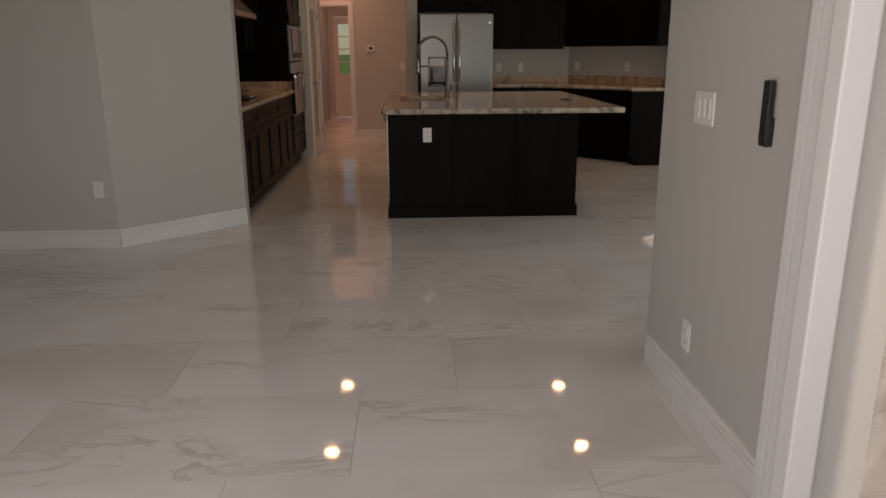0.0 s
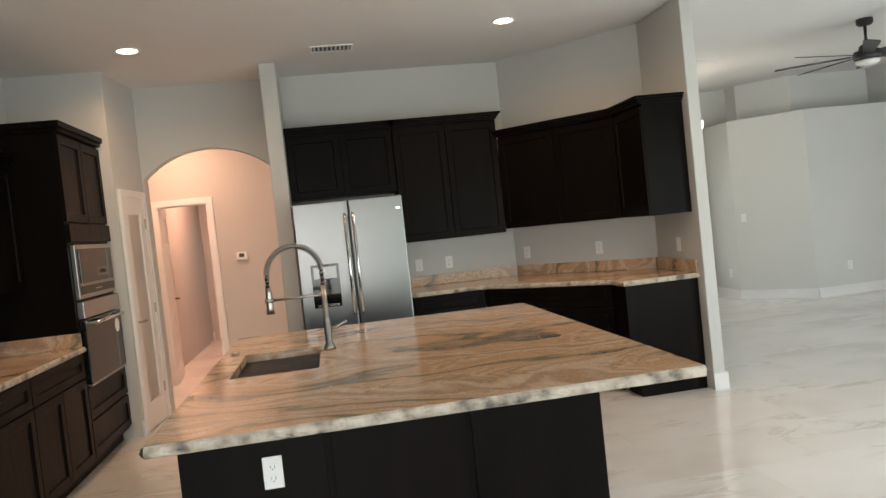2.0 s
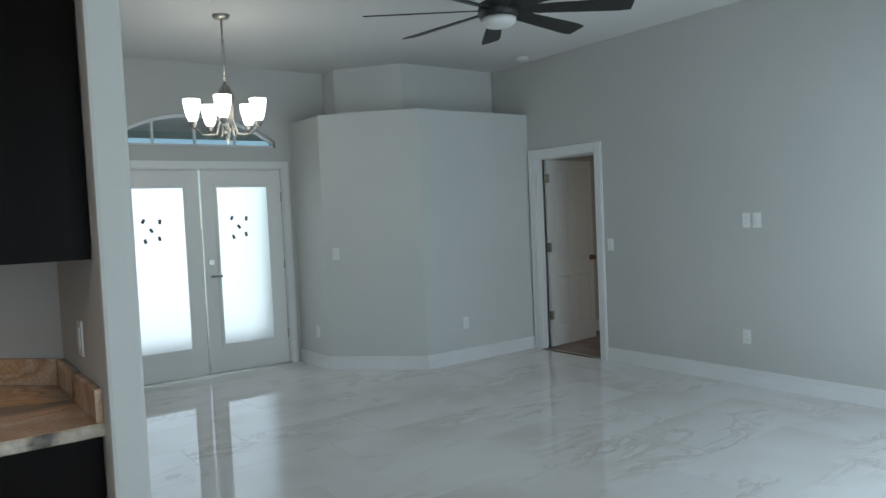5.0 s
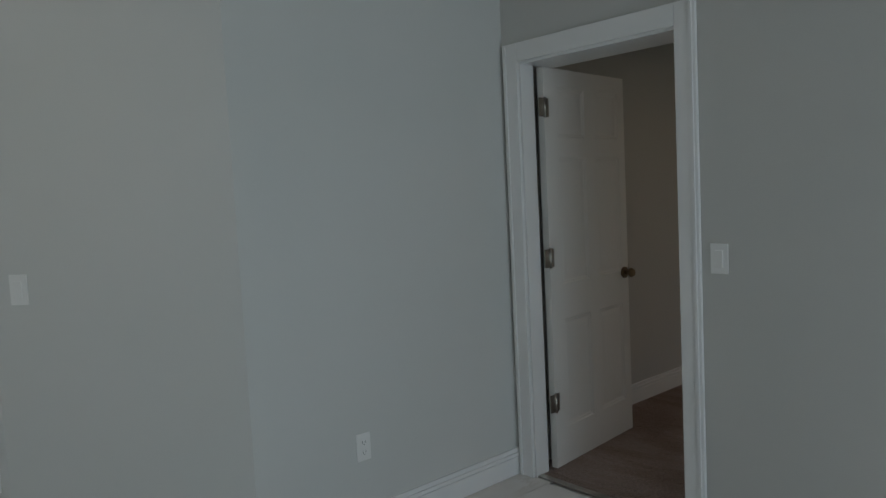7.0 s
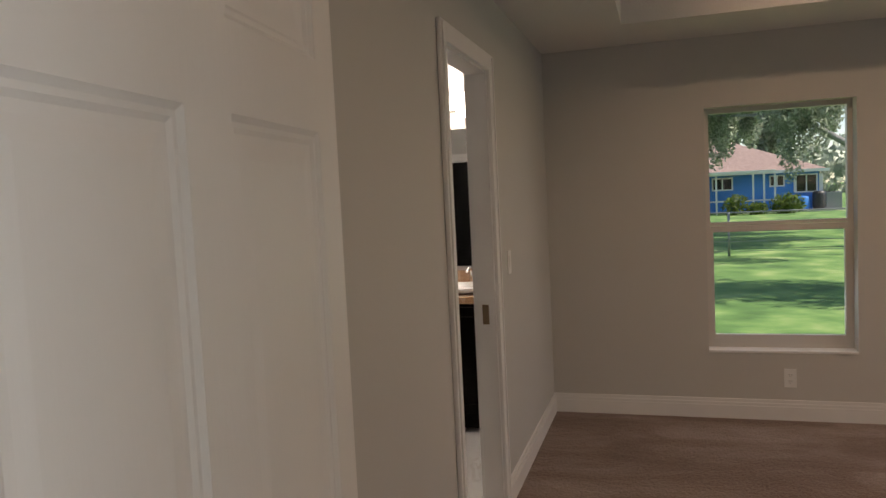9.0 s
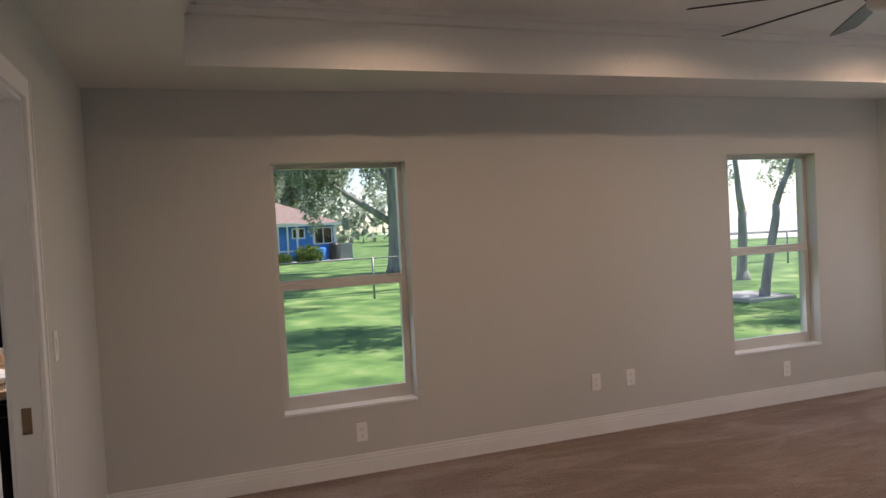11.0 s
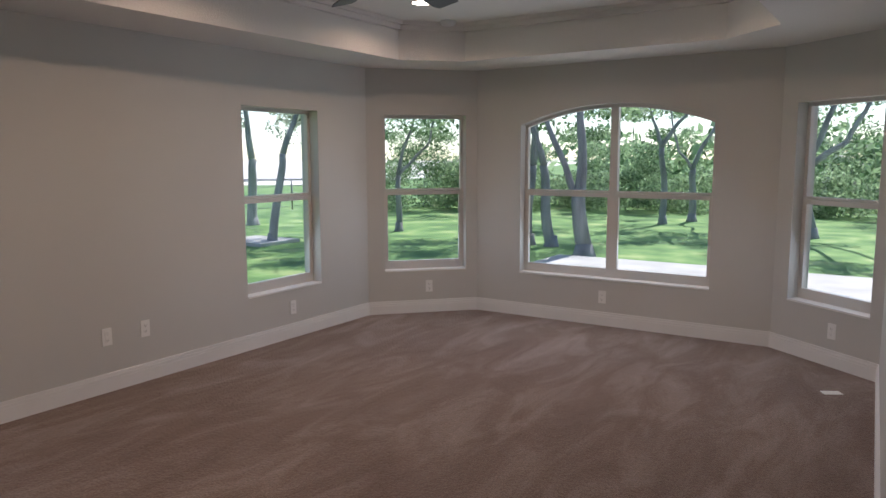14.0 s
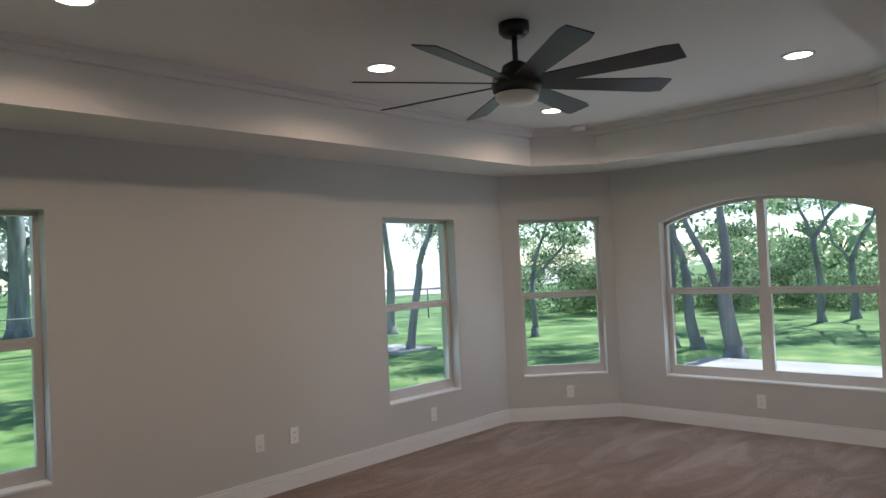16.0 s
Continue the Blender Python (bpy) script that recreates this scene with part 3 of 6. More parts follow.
# kitchen
KX, KY, KL = 3.03, 10.88, -2.25
K1, K2 = (2.03, 10.88), (3.03, 9.80)
structure("wall_divider", box_bm(KX, 3.13, 9.04, 13.87, 0, H, bevel=0.012), PAINT)
bb = bmesh.new()
add_box(bb, KX - 0.004, 3.146, 9.024, 9.04, 0.001, 0.13)
add_box(bb, 3.13, 3.146, 9.04, 13.86, 0.001, 0.13)
structure("baseboard", bb, TRIM)
wall("wall_kitchen_north", (-0.10, KY), K1, H, base=False)
wall("wall_kitchen_slant", K1, K2, H, base=False)
structure("wall_stub", box_bm(-0.23, -0.09, 10.28, 12.42, 0, H, bevel=0.012), PAINT)
structure("baseboard", box_bm(-0.246, -0.23, 10.28, 12.42, 0.001, 0.13), TRIM)
wall("wall_kitchen_west", (KL, 6.3), (KL, 10.22), H, base=False)
wall("wall_kitchen_tower", (KL, 10.20), (-1.50, 10.20), H, base=False, thick=0.06)
wall("wall_pantry", (-1.50, 10.20), (-1.44, 10.92), H, [(0.10, 0.64, 0.0, 2.04)], 0.1)
wall("wall_arch", (-1.44, 10.92), (-0.23, 10.92), H, [(0.02, 1.20, 0.0, 2.46, 0.24)], 0.14, base=False)
HY = 12.42
wall("wall_hall", (-2.7, HY), (-0.09, HY), H, [(1.02, 1.58, 0.0, 2.04)], 0.12)
casing((-1.68, HY), (-1.12, HY), 2.04, 0.12)
structure("wall_hall_west", box_bm(-2.85, -2.7, 10.3, 12.5, 0, H), PAINT)
structure("wall_corridor_west", box_bm(-1.95, -1.85, 12.54, 16.5, 0, H), PAINT)
structure("wall_corridor_east", box_bm(-0.95, -0.85, 12.54, 15.0, 0, H), PAINT)
wall("wall_corridor_end", (-2.8, 16.2), (0.4, 16.2), H, [(1.05, 1.75, 0.0, 2.05)], 0.12)

# bedroom
wall("wall_bath", (WB, BATH), (X, BATH), HB + 0.05, [(10.365 - WB, 11.035 - WB, 0.0, 2.04)], 0.085)
casing((10.365, BATH), (11.035, BATH), 2.04, 0.085)
wall("wall_windows", (X, 12.83), B1, HB + 0.05, [(12.83 - A0, 12.83 - A1, SILL, HEAD), (12.83 - W0, 12.83 - W1, SILL, HEAD)], 0.2)
LC = span(B1, B2)
wall("wall_bay_east", B1, B2, HB + 0.05, [(LC * C0, LC * C1, SILL, HEAD)], 0.2)
wall("wall_bay", B2, B3, HB + 0.05, [(B2[0] - D0, B2[0] - D1, SILL, 2.02, 0.17)], 0.2)
LE = span(B3, B4)
wall("wall_bay_west", B3, B4, HB + 0.05, [(LE * E0, LE * E1, SILL, HEAD)], 0.2)
BW = ((8.352, 6.62), (8.203, 11.47))       # the west face of the room, slightly out of square
wall("wall_bedroom_west", *BW, HB + 0.05, thick=0.1)

# bathroom shell
structure("wall_bath_east", box_bm(12.72, 12.85, 12.83, 15.7, 0, 2.76), PAINT)
structure("wall_bath_north", box_bm(8.9, 12.85, 15.5, 15.65, 0, 2.76), PAINT)
structure("wall_bath_west", box_bm(8.9, 9.05, 12.83, 15.5, 0, 2.76), PAINT)


# ---- windows ----
def window_unit(name, p0, p1, z0, z1, label, rise=0.0, inset=0.10, mullion=False):
    """A double-hung window in the opening from p0 to p1, set back from the room, with its sill."""
    L = span(p0, p1)
    w = thing(name, along(p0, p1), label, "window")
    tagged(w, kind="structure")
    y0, y1 = inset, inset + 0.05
    spring = z1 - rise
    f = 0.030
    bm = bmesh.new()
    add_box(bm, 0, f, y0, y1, z0, spring)
    add_box(bm, L - f, L, y0, y1, z0, spring)
    add_box(bm, f, L - f, y0, y1, z0, z0 + 0.05)
    if rise:
        n = 24
        for i in range(n):
            a, b = L * i / n, L * (i + 1) / n
            za, zb = arc_z(a, 0, L, spring, rise), arc_z(b, 0, L, spring, rise)
            vs = [bm.verts.new(v) for v in ((a, y0, za - f), (b, y0, zb - f), (b, y0, zb), (a, y0, za), (a, y1, za - f), (b, y1, zb - f), (b, y1, zb), (a, y1, za))]
            for q in ((0, 1, 2, 3), (7, 6, 5, 4), (0, 4, 5, 1), (3, 2, 6, 7)):
                bm.faces.new([vs[k] for k in q])
    else:
        add_box(bm, f, L - f, y0, y1, z1 - 0.03, z1)
    part("window_frame", bm, BACKLIT_FRAME, w)
    part("window_sill", box_bm(0.001, L - 0.001, -0.006, inset, z0 - 0.012, z0 + 0.004, bevel=0.003), TRIM, w)
    cols = [(f, L / 2 - 0.035), (L / 2 + 0.035, L - f)] if mullion else [(f, L - f)]
    if mullion:
        part("mullion", box_bm(L / 2 - 0.035, L / 2 + 0.035, y0 - 0.01, y1, z0 + 0.05, z1 - 0.03), BACKLIT_FRAME, w)
    zm = 1.205
    for a, b in cols:
        bm = bmesh.new()
        add_box(bm, a, b, y0 - 0.012, y1 - 0.005, zm - 0.025, zm + 0.012)
        add_box(bm, a, b, y0 + 0.004, y1, zm + 0.016, zm + 0.034)
        part("meeting_rail", bm, BACKLIT_FRAME, w)
        bm = bmesh.new()
        add_box(bm, a, a + 0.016, y0 - 0.008, y0 + 0.03, z0 + 0.05, zm - 0.025)
        add_box(bm, b - 0.016, b, y0 - 0.008, y0 + 0.03, z0 + 0.05, zm - 0.025)
        add_box(bm, a + 0.016, b - 0.016, y0 - 0.008, y0 + 0.03, z0 + 0.05, z0 + 0.085)
        part("lower_sash", bm, BACKLIT_FRAME, w)
        lat = bmesh.new()
        for s in (0.3, 0.7):
            add_box(lat, a + (b - a) * s - 0.03, a + (b - a) * s + 0.03, y0 - 0.02, y0 - 0.012, zm - 0.002, zm + 0.01, bevel=0.002)
        part("latch", lat, BACKLIT_FRAME, w)
        ztop = (lambda s: arc_z(s, 0, L, spring, rise) - f + 0.004) if rise else (lambda s: z1 - 0.03)
        bm = bmesh.new()
        n = 10 if rise else 1
        for i in range(n):
            sa, sb = a + (b - a) * i / n, a + (b - a) * (i + 1) / n
            vs = [bm.verts.new(v) for v in ((sa, y0 + 0.035, zm + 0.02), (sb, y0 + 0.035, zm + 0.02), (sb, y0 + 0.035, ztop(sb)), (sa, y0 + 0.035, ztop(sa)))]
            bm.faces.new(vs)
        for b2 in (bm, None):
            if b2 is None:
                b2 = bmesh.new()
                vs = [b2.verts.new(v) for v in ((a + 0.02, y0 + 0.012, z0 + 0.08), (b - 0.02, y0 + 0.012, z0 + 0.08), (b - 0.02, y0 + 0.012, zm - 0.02), (a + 0.02, y0 + 0.012, zm - 0.02))]
                b2.faces.new(vs)
            g = part("pane", b2, GLASS, w)
            g.visible_shadow = False
    return w


window_unit("window_1", (X, A0), (X, A1), SILL, HEAD, "white double-hung window looking on the lawn and a blue house")
window_unit("window_2", (X, W0), (X, W1), SILL, HEAD, "white double-hung window looking on two slim tree trunks")
window_unit("window_3", lerp(B1, B2, C0), lerp(B1, B2, C1), SILL, HEAD, "white double-hung window in a slanted bay wall")
window_unit("window_4", (D0, 6.007), (D1, 6.007), SILL, 2.02, "wide arched twin double-hung window in the bay", 0.17, mullion=True)
window_unit("window_5", lerp(B3, B4, E0), lerp(B3, B4, E1), SILL, HEAD, "white double-hung window in the other slanted bay wall")


# ---- doors ----
def panel_door(name, m, w, h, label, panels, mat=None, thick=0.035, lite=None):
    """A door leaf: local x from the hinge, z up, thickness along y from 0."""
    d = thing(name, m, label, "door")
    bm = bmesh.new()
    add_box(bm, 0, w, 0.0115, thick - 0.0115, 0.01, h)
    xs, zs = sorted({0.0, w, *[v for q in panels for v in q[:2]]}), sorted({0.01, h, *[v for q in panels for v in q[2:]]})
    for xa, xb in zip(xs, xs[1:]):
        for za, zb in zip(zs, zs[1:]):
            cx, cz = (xa + xb) / 2, (za + zb) / 2
            if not any(q[0] < cx < q[1] and q[2] < cz < q[3] for q in panels):
                add_box(bm, xa, xb, 0, 0.0115, za, zb)
                add_box(bm, xa, xb, thick - 0.0115, thick, za, zb)
    leaf = part("leaf", bm, mat or DOORPAINT, d)
    for q in panels:
        bm = bmesh.new()
        for side in (0, 1):
            loops = []
            for ins, dep in ((0.0, 0.0005), (0.007, 0.005), (0.013, 0.005), (0.019, 0.0085), (0.029, 0.0085), (0.048, 0.0062)):
                y = dep if side == 0 else thick - dep
                loops.append([bm.verts.new(v) for v in ((q[0] + ins, y, q[2] + ins), (q[1] - ins, y, q[2] + ins), (q[1] - ins, y, q[3] - ins), (q[0] + ins, y, q[3] - ins))])
            for a, b in zip(loops, loops[1:]):
                for k in range(4):
                    bm.faces.new((a[k], a[(k + 1) % 4], b[(k + 1) % 4], b[k]))
            bm.faces.new(loops[-1])
        part("panel", bm, mat or DOORPAINT, d)
    return d


SIX = [(0.11, 0.36, 0.20, 0.76), (0.45, 0.70, 0.20, 0.76), (0.11, 0.36, 0.94, 1.58), (0.45, 0.70, 0.94, 1.58), (0.11, 0.36, 1.68, 1.93), (0.45, 0.70, 1.68, 1.93)]
hx, hy = 8.076, 12.368
leaf_angle = math.degrees(math.atan2(12.445 - hy, 8.92 - hx))
bed_door = panel_door("bedroom_door", pose(hx + 0.028, hy, 0.0, 0, 0, leaf_angle), 0.77, 2.02, "white six-panel interior door standing wide open", SIX)
for z in (0.35, 1.083, 1.824):
    bm = bmesh.new()
    add_box(bm, -0.044, -0.004, -0.004, 0.0, z - 0.045, z + 0.045, bevel=0.0015)
    add_box(bm, 0.0, 0.035, -0.004, 0.0, z - 0.045, z + 0.045, bevel=0.0015)
    add_lathe(bm, [(0.006, -0.05), (0.007, 0.05)], 10, (-0.002, -0.008, z))
    part("hinge", bm, NICKEL, bed_door, "brushed nickel butt hinge")
bm = bmesh.new()
add_tube(bm, [(0.72, 0.0, 0.93), (0.72, -0.012, 0.93)], 0.032, 18)
add_tube(bm, [(0.72, -0.012, 0.93), (0.72, -0.035, 0.93)], 0.012, 12)
add_tube(bm, [(0.72, -0.035, 0.93), (0.72, -0.048, 0.93), (0.72, -0.064, 0.93)], [0.02, 0.028, 0.018], 18)
part("door_knob", bm, BRASSY, bed_door, "aged bronze round knob")
part("latch_plate", box_bm(0.786, 0.792, 0.006, 0.029, 0.89, 0.97), NICKEL, bed_door)
structure("strike_plate", box_bm(11.016, 11.021, BATH + 0.03, BATH + 0.06, 0.90, 0.99), BRASSY)

# front double door with leaded glass and arched transom
for name, x0, mirrored in (("front_door", 4.90, False), ("front_door", 4.05, True)):
    d = thing(name, pose(x0, 13.90, 0), "white front door with a tall frosted glass lite", "door", "front doors")
    bm = bmesh.new()
    w = 0.83
    for q in ((0, 0.13, 0.02, 2.03), (w - 0.13, w, 0.02, 2.03), (0.13, w - 0.13, 0.02, 0.27), (0.13, w - 0.13, 1.88, 2.03)):
        add_box(bm, q[0], q[1], 0, 0.045, q[2], q[3])
    part("leaf", bm, DOORPAINT, d)
    bm = bmesh.new()
    for q in ((0.125, 0.155, 0.265, 1.885), (w - 0.155, w - 0.125, 0.265, 1.885), (0.155, w - 0.155, 0.265, 0.295), (0.155, w - 0.155, 1.855, 1.885)):
        add_box(bm, q[0], q[1], -0.012, 0.0, q[2], q[3], bevel=0.004)
    part("glass_trim", bm, DOORPAINT, d)
    g = part("pane", box_bm(0.13, w - 0.13, 0.018, 0.026, 0.27, 1.88), FROST, d, "frosted door glass")
    g.visible_shadow = False
    bm = bmesh.new()
    for cx, cz, r in ((0.30, 1.55, 0.5), (0.37, 1.46, -0.6), (0.45, 1.54, 0.1), (0.31, 1.36, -0.3), (0.44, 1.38, -0.2)):
        t = bmesh.new()
        add_box(t, -0.014, 0.014, 0.012, 0.018, -0.022, 0.022, bevel=0.003)
        t.transform(pose(cx, 0, cz, 0, math.degrees(r), 0))
        me = bpy.data.meshes.new("t")
        t.to_mesh(me)
        t.free()
        bm.from_mesh(me)
        bpy.data.meshes.remove(me)
    part("glass_cluster", bm, SLOT, d, "small dark leaded pieces")
    bm = bmesh.new()
    for z in (0.32, 1.05, 1.75):
        s = w if not mirrored else 0.0
        add_box(bm, s - 0.004, s + 0.014, -0.01, 0.002, z - 0.05, z + 0.05, bevel=0.002)
    part("hinge", bm, NICKEL, d)
    if not mirrored:
        bm = bmesh.new()
        add_tube(bm, [(0.06, 0, 0.98), (0.06, -0.05, 0.98), (0.15, -0.055, 0.98)], 0.011)
        add_tube(bm, [(0.06, 0, 1.12), (0.06, -0.02, 1.12)], 0.03, 16)
        part("door_handle", bm, NICKEL, d)
structure("door_sill", box_bm(4.03, 5.75, 13.855, 14.03, 0.0, 0.02), NICKEL)
tr = tagged(thing("window_transom", along((4.09, 13.87), (5.69, 13.87)), "arched transom window above the front doors", "window"), kind="structure")
bm = bmesh.new()
n = 24
L = 1.60
for i in range(n):
    a, b = L * i / n, L * (i + 1) / n
    za, zb = arc_z(a, 0, L, 2.32, 0.26), arc_z(b, 0, L, 2.32, 0.26)
    vs = [bm.verts.new(v) for v in ((a, 0.07, za - 0.03), (b, 0.07, zb - 0.03), (b, 0.07, zb), (a, 0.07, za), (a, 0.11, za - 0.03), (b, 0.11, zb - 0.03), (b, 0.11, zb), (a, 0.11, za))]
    for q in ((0, 1, 2, 3), (7, 6, 5, 4), (0, 4, 5, 1)):
        bm.faces.new([vs[k] for k in q])
add_box(bm, 0, L, 0.07, 0.11, 2.26, 2.285)
for s in (0.4, 0.8, 1.2):
    add_box(bm, s - 0.009, s + 0.009, 0.07, 0.11, 2.285, arc_z(s, 0, L, 2.32, 0.26) - 0.02)
part("window_frame", bm, ALU, tr)
g = part("pane", box_bm(0.01, L - 0.01, 0.088, 0.092, 2.28, 2.40), GLASS, tr)
g.visible_shadow = False
structure("porch_ceiling", box_bm(2.0, 7.9, 14.05, 17.2, 2.72, 2.9), CEIL)
# added pale slab that throws sunlight back at the frosted door glass
structure("pavement", box_bm(1.0, 8.5, 16.52, 40.0, -0.3, -0.06), CONCRETE, None, "pale concrete added outside to brighten the front door glass")
structure("porch_floor", box_bm(2.5, 7.0, 14.03, 16.5, -0.2, -0.03), CONCRETE)

# pantry door, ajar, with a frosted lite
pd = thing("pantry_door", along((-1.490, 10.31), (-1.447, 10.83)), "narrow white pantry door with a frosted glass lite", "door")
bm = bmesh.new()
w = 0.50
for q in ((0, 0.10, 0.01, 2.03), (w - 0.10, w, 0.01, 2.03), (0.10, w - 0.10, 0.01, 0.24), (0.10, w - 0.10, 1.88, 2.03)):
    add_box(bm, q[0], q[1], -0.012, 0.025, q[2], q[3])
part("leaf", bm, DOORPAINT, pd)
part("pane", box_bm(0.10, w - 0.10, 0.004, 0.01, 0.24, 1.88), FROST, pd, "frosted glass")
bm = bmesh.new()
for z in (0.3, 1.03, 1.8):
    add_box(bm, w - 0.008, w + 0.012, -0.022, -0.011, z - 0.045, z + 0.045, bevel=0.002)
part("hinge", bm, NICKEL, pd)
bm = bmesh.new()
add_tube(bm, [(0.05, -0.012, 0.95), (0.05, -0.05, 0.95), (0.14, -0.055, 0.95)], 0.010)
part("door_handle", bm, NICKEL, pd)
casing((-1.492, 10.30), (-1.447, 10.84), 2.04, 0.02, both=False, w=0.055)

# hall doors
hd = panel_door("hall_door", pose(-1.665, 12.56, 0, 0, 0, 96), 0.54, 2.02, "white panelled hall door standing open", [(0.09, 0.45, 0.2, 0.8), (0.09, 0.45, 0.95, 1.5), (0.09, 0.45, 1.6, 1.92)])
bm = bmesh.new()
add_tube(bm, [(0.48, 0.0, 0.95), (0.48, -0.045, 0.95), (0.40, -0.05, 0.95)], 0.011)
part("door_handle", bm, BRASSY, hd)
ed = thing("garden_door", pose(-1.75, 16.22, 0), "half-glazed door at the end of the corridor", "door")
bm = bmesh.new()
for q in ((0, 0.1, 0.01, 2.04), (0.6, 0.7, 0.01, 2.04), (0.1, 0.6, 0.01, 0.9), (0.1, 0.6, 1.9, 2.04)):
    add_box(bm, q[0], q[1], 0, 0.04, q[2], q[3])
for z in (1.15, 1.4, 1.65):
    add_box(bm, 0.1, 0.6, 0.01, 0.03, z - 0.01, z + 0.01)
part("leaf", bm, DOORPAINT, ed)
g = part("pane", box_bm(0.1, 0.6, 0.017, 0.022, 0.9, 1.9), GLASS, ed)
g.visible_shadow = False


# ---- kitchen ----
def shaker(bm, x0, x1, z0, z1, y=-0.02, rail=0.058):
    """A shaker front in one piece: rails round a recessed panel, its face at y."""
    g = 0.003
    x0, x1, z0, z1 = x0 + g, x1 - g, z0 + g, z1 - g
    rz, rx = min(rail, (z1 - z0) * 0.3), min(rail, (x1 - x0) * 0.3)
    loops = []
    for dx, dz, yy in ((0.0, 0.0, 0.0), (0.0, 0.0, y + 0.002), (0.002, 0.002, y), (rx, rz, y), (rx + 0.006, rz + 0.006, y + 0.011)):
        loops.append([bm.verts.new(v) for v in ((x0 + dx, yy, z0 + dz), (x1 - dx, yy, z0 + dz), (x1 - dx, yy, z1 - dz), (x0 + dx, yy, z1 - dz))])
    for a, b in zip(loops, loops[1:]):
        for i in range(4):
            bm.faces.new((a[i], a[(i + 1) % 4], b[(i + 1) % 4], b[i]))
    bm.faces.new(loops[-1])
    bm.faces.new(loops[0][::-1])


def front(name, x0, x1, z0, z1, parent):
    bm = bmesh.new()
    shaker(bm, x0, x1, z0, z1)
    return part(name, bm, ESPRESSO, parent)


def base_cabinet(m, w, label, doors=2, depth=0.60, drawers=1):
    c = thing("base_cabinet", m, label, "cabinet", "base cabinets")
    part("body", box_bm(0, w, 0, depth, 0.10, 0.88), ESPRESSO, c)
    part("toe_kick", box_bm(0, w, 0.06, depth, 0.0, 0.10), ESPRESSO, c)
    for i in range(drawers):
        front("drawer", w * i / drawers, w * (i + 1) / drawers, 0.70, 0.875, c)
    for i in range(doors):
        front("door", w * i / doors, w * (i + 1) / doors, 0.105, 0.695, c)
    return c


def wall_cabinet(m, w, z0, z1, label, doors=2, depth=0.33, crown=True):
    c = thing("wall_cabinet", m, label, "cabinet", "wall cabinets")
    part("body", box_bm(0, w, 0, depth, z0, z1), ESPRESSO, c)
    for i in range(doors):
        front("door", w * i / doors, w * (i + 1) / doors, z0 + 0.004, z1 - 0.02, c)
    if crown:
        bm = bmesh.new()
        add_box(bm, -0.012, w + 0.012, -0.032, depth, z1, z1 + 0.02)
        add_box(bm, -0.028, w + 0.028, -0.048, depth, z1 + 0.02, z1 + 0.042)
        add_box(bm, -0.045, w + 0.045, -0.065, depth, z1 + 0.042, z1 + 0.06)
        part("crown", bm, ESPRESSO, c)
    return c


# run along the west wall, facing +x
FX = -1.60
for y0, y1 in ((6.52, 7.22), (7.22, 8.34), (8.34, 9.255)):
    base_cabinet(pose(FX, y0, 0, 0, 0, 90), y1 - y0, "espresso shaker base cabinet with a drawer over two doors", depth=0.64)
DEPTH = 0.645


def worktop_edge(t, edges, z0, z1, seed):
    """A rough chiselled edge along the given lines, the stone on their left."""
    rnd = random.Random(seed)
    for (xa, ya), (xb, yb) in edges:
        bm = bmesh.new()
        L = math.hypot(xb - xa, yb - ya)
        n = max(4, int(L / 0.03))
        ux, uy = (xb - xa) / L, (yb - ya) / L
        nx, ny = uy, -ux
        rows = []
        for i in range(n + 1):
            s = L * i / n
            rows.append([bm.verts.new((xa + ux * s + nx * d, ya + uy * s + ny * d, z)) for d, z in ((0.0, z1 - 0.0005), (0.006 + rnd.random() * 0.003, z1 - 0.005 - rnd.random() * 0.003), (0.009 + rnd.random() * 0.007, z1 - 0.018 - rnd.random() * 0.006), (0.005 + rnd.random() * 0.006, z0 + 0.006), (0.0, z0))])
        for a, b in zip(rows, rows[1:]):
            for k in range(4):
                bm.faces.new((a[k], b[k], b[k + 1], a[k + 1]))
        part("edge", bm, GRANITE_EDGE, t, "pale chiselled stone edge")


def counter(name, label, rects, z0=0.88, z1=0.92, edges=()):
    """A stone worktop of flush rectangles (x0, x1, y0, y1)."""
    t = thing(name, pose(0, 0, 0), label, "worktop")
    bm = bmesh.new()
    for x0, x1, y0, y1 in rects:
        add_box(bm, x0, x1, y0, y1, z0, z1)
    part("slab", bm, GRANITE, t)
    worktop_edge(t, edges, z0, z1, len(name))
    return t


ct = counter("worktop", "brown veined granite worktop with a black cooktop let in", [(KL, FX + 0.03, 6.50, 9.255)], edges=[((FX + 0.03, 6.50), (FX + 0.03, 9.255))])
part("backsplash", box_bm(FX - 0.62, FX + 0.02, 9.235, 9.257, 0.92, 1.02, bevel=0.003), GRANITE, ct)

# oven tower
tw = thing("oven_tower", pose(FX, 9.26, 0, 0, 0, 90), "tall espresso cabinet housing a wall oven and microwave", "cabinet")
w = 0.93
bm = bmesh.new()
add_box(bm, 0, w, 0, DEPTH, 0.10, 2.44)
part("body", bm, ESPRESSO, tw)
part("toe_kick", box_bm(0, w, 0.06, DEPTH, 0, 0.10), ESPRESSO, tw)
front("drawer", 0, w, 0.12, 0.38, tw)
front("drawer", 0, w, 0.39, 0.62, tw)
front("door", 0, w / 2, 1.80, 2.42, tw)
front("door", w / 2, w, 1.80, 2.42, tw)
part("rail", box_bm(0, w, -0.03, 0, 1.66, 1.79, bevel=0.003), ESPRESSO, tw)
bm = bmesh.new()
add_box(bm, -0.03, w + 0.0, -0.035, DEPTH, 2.44, 2.47)
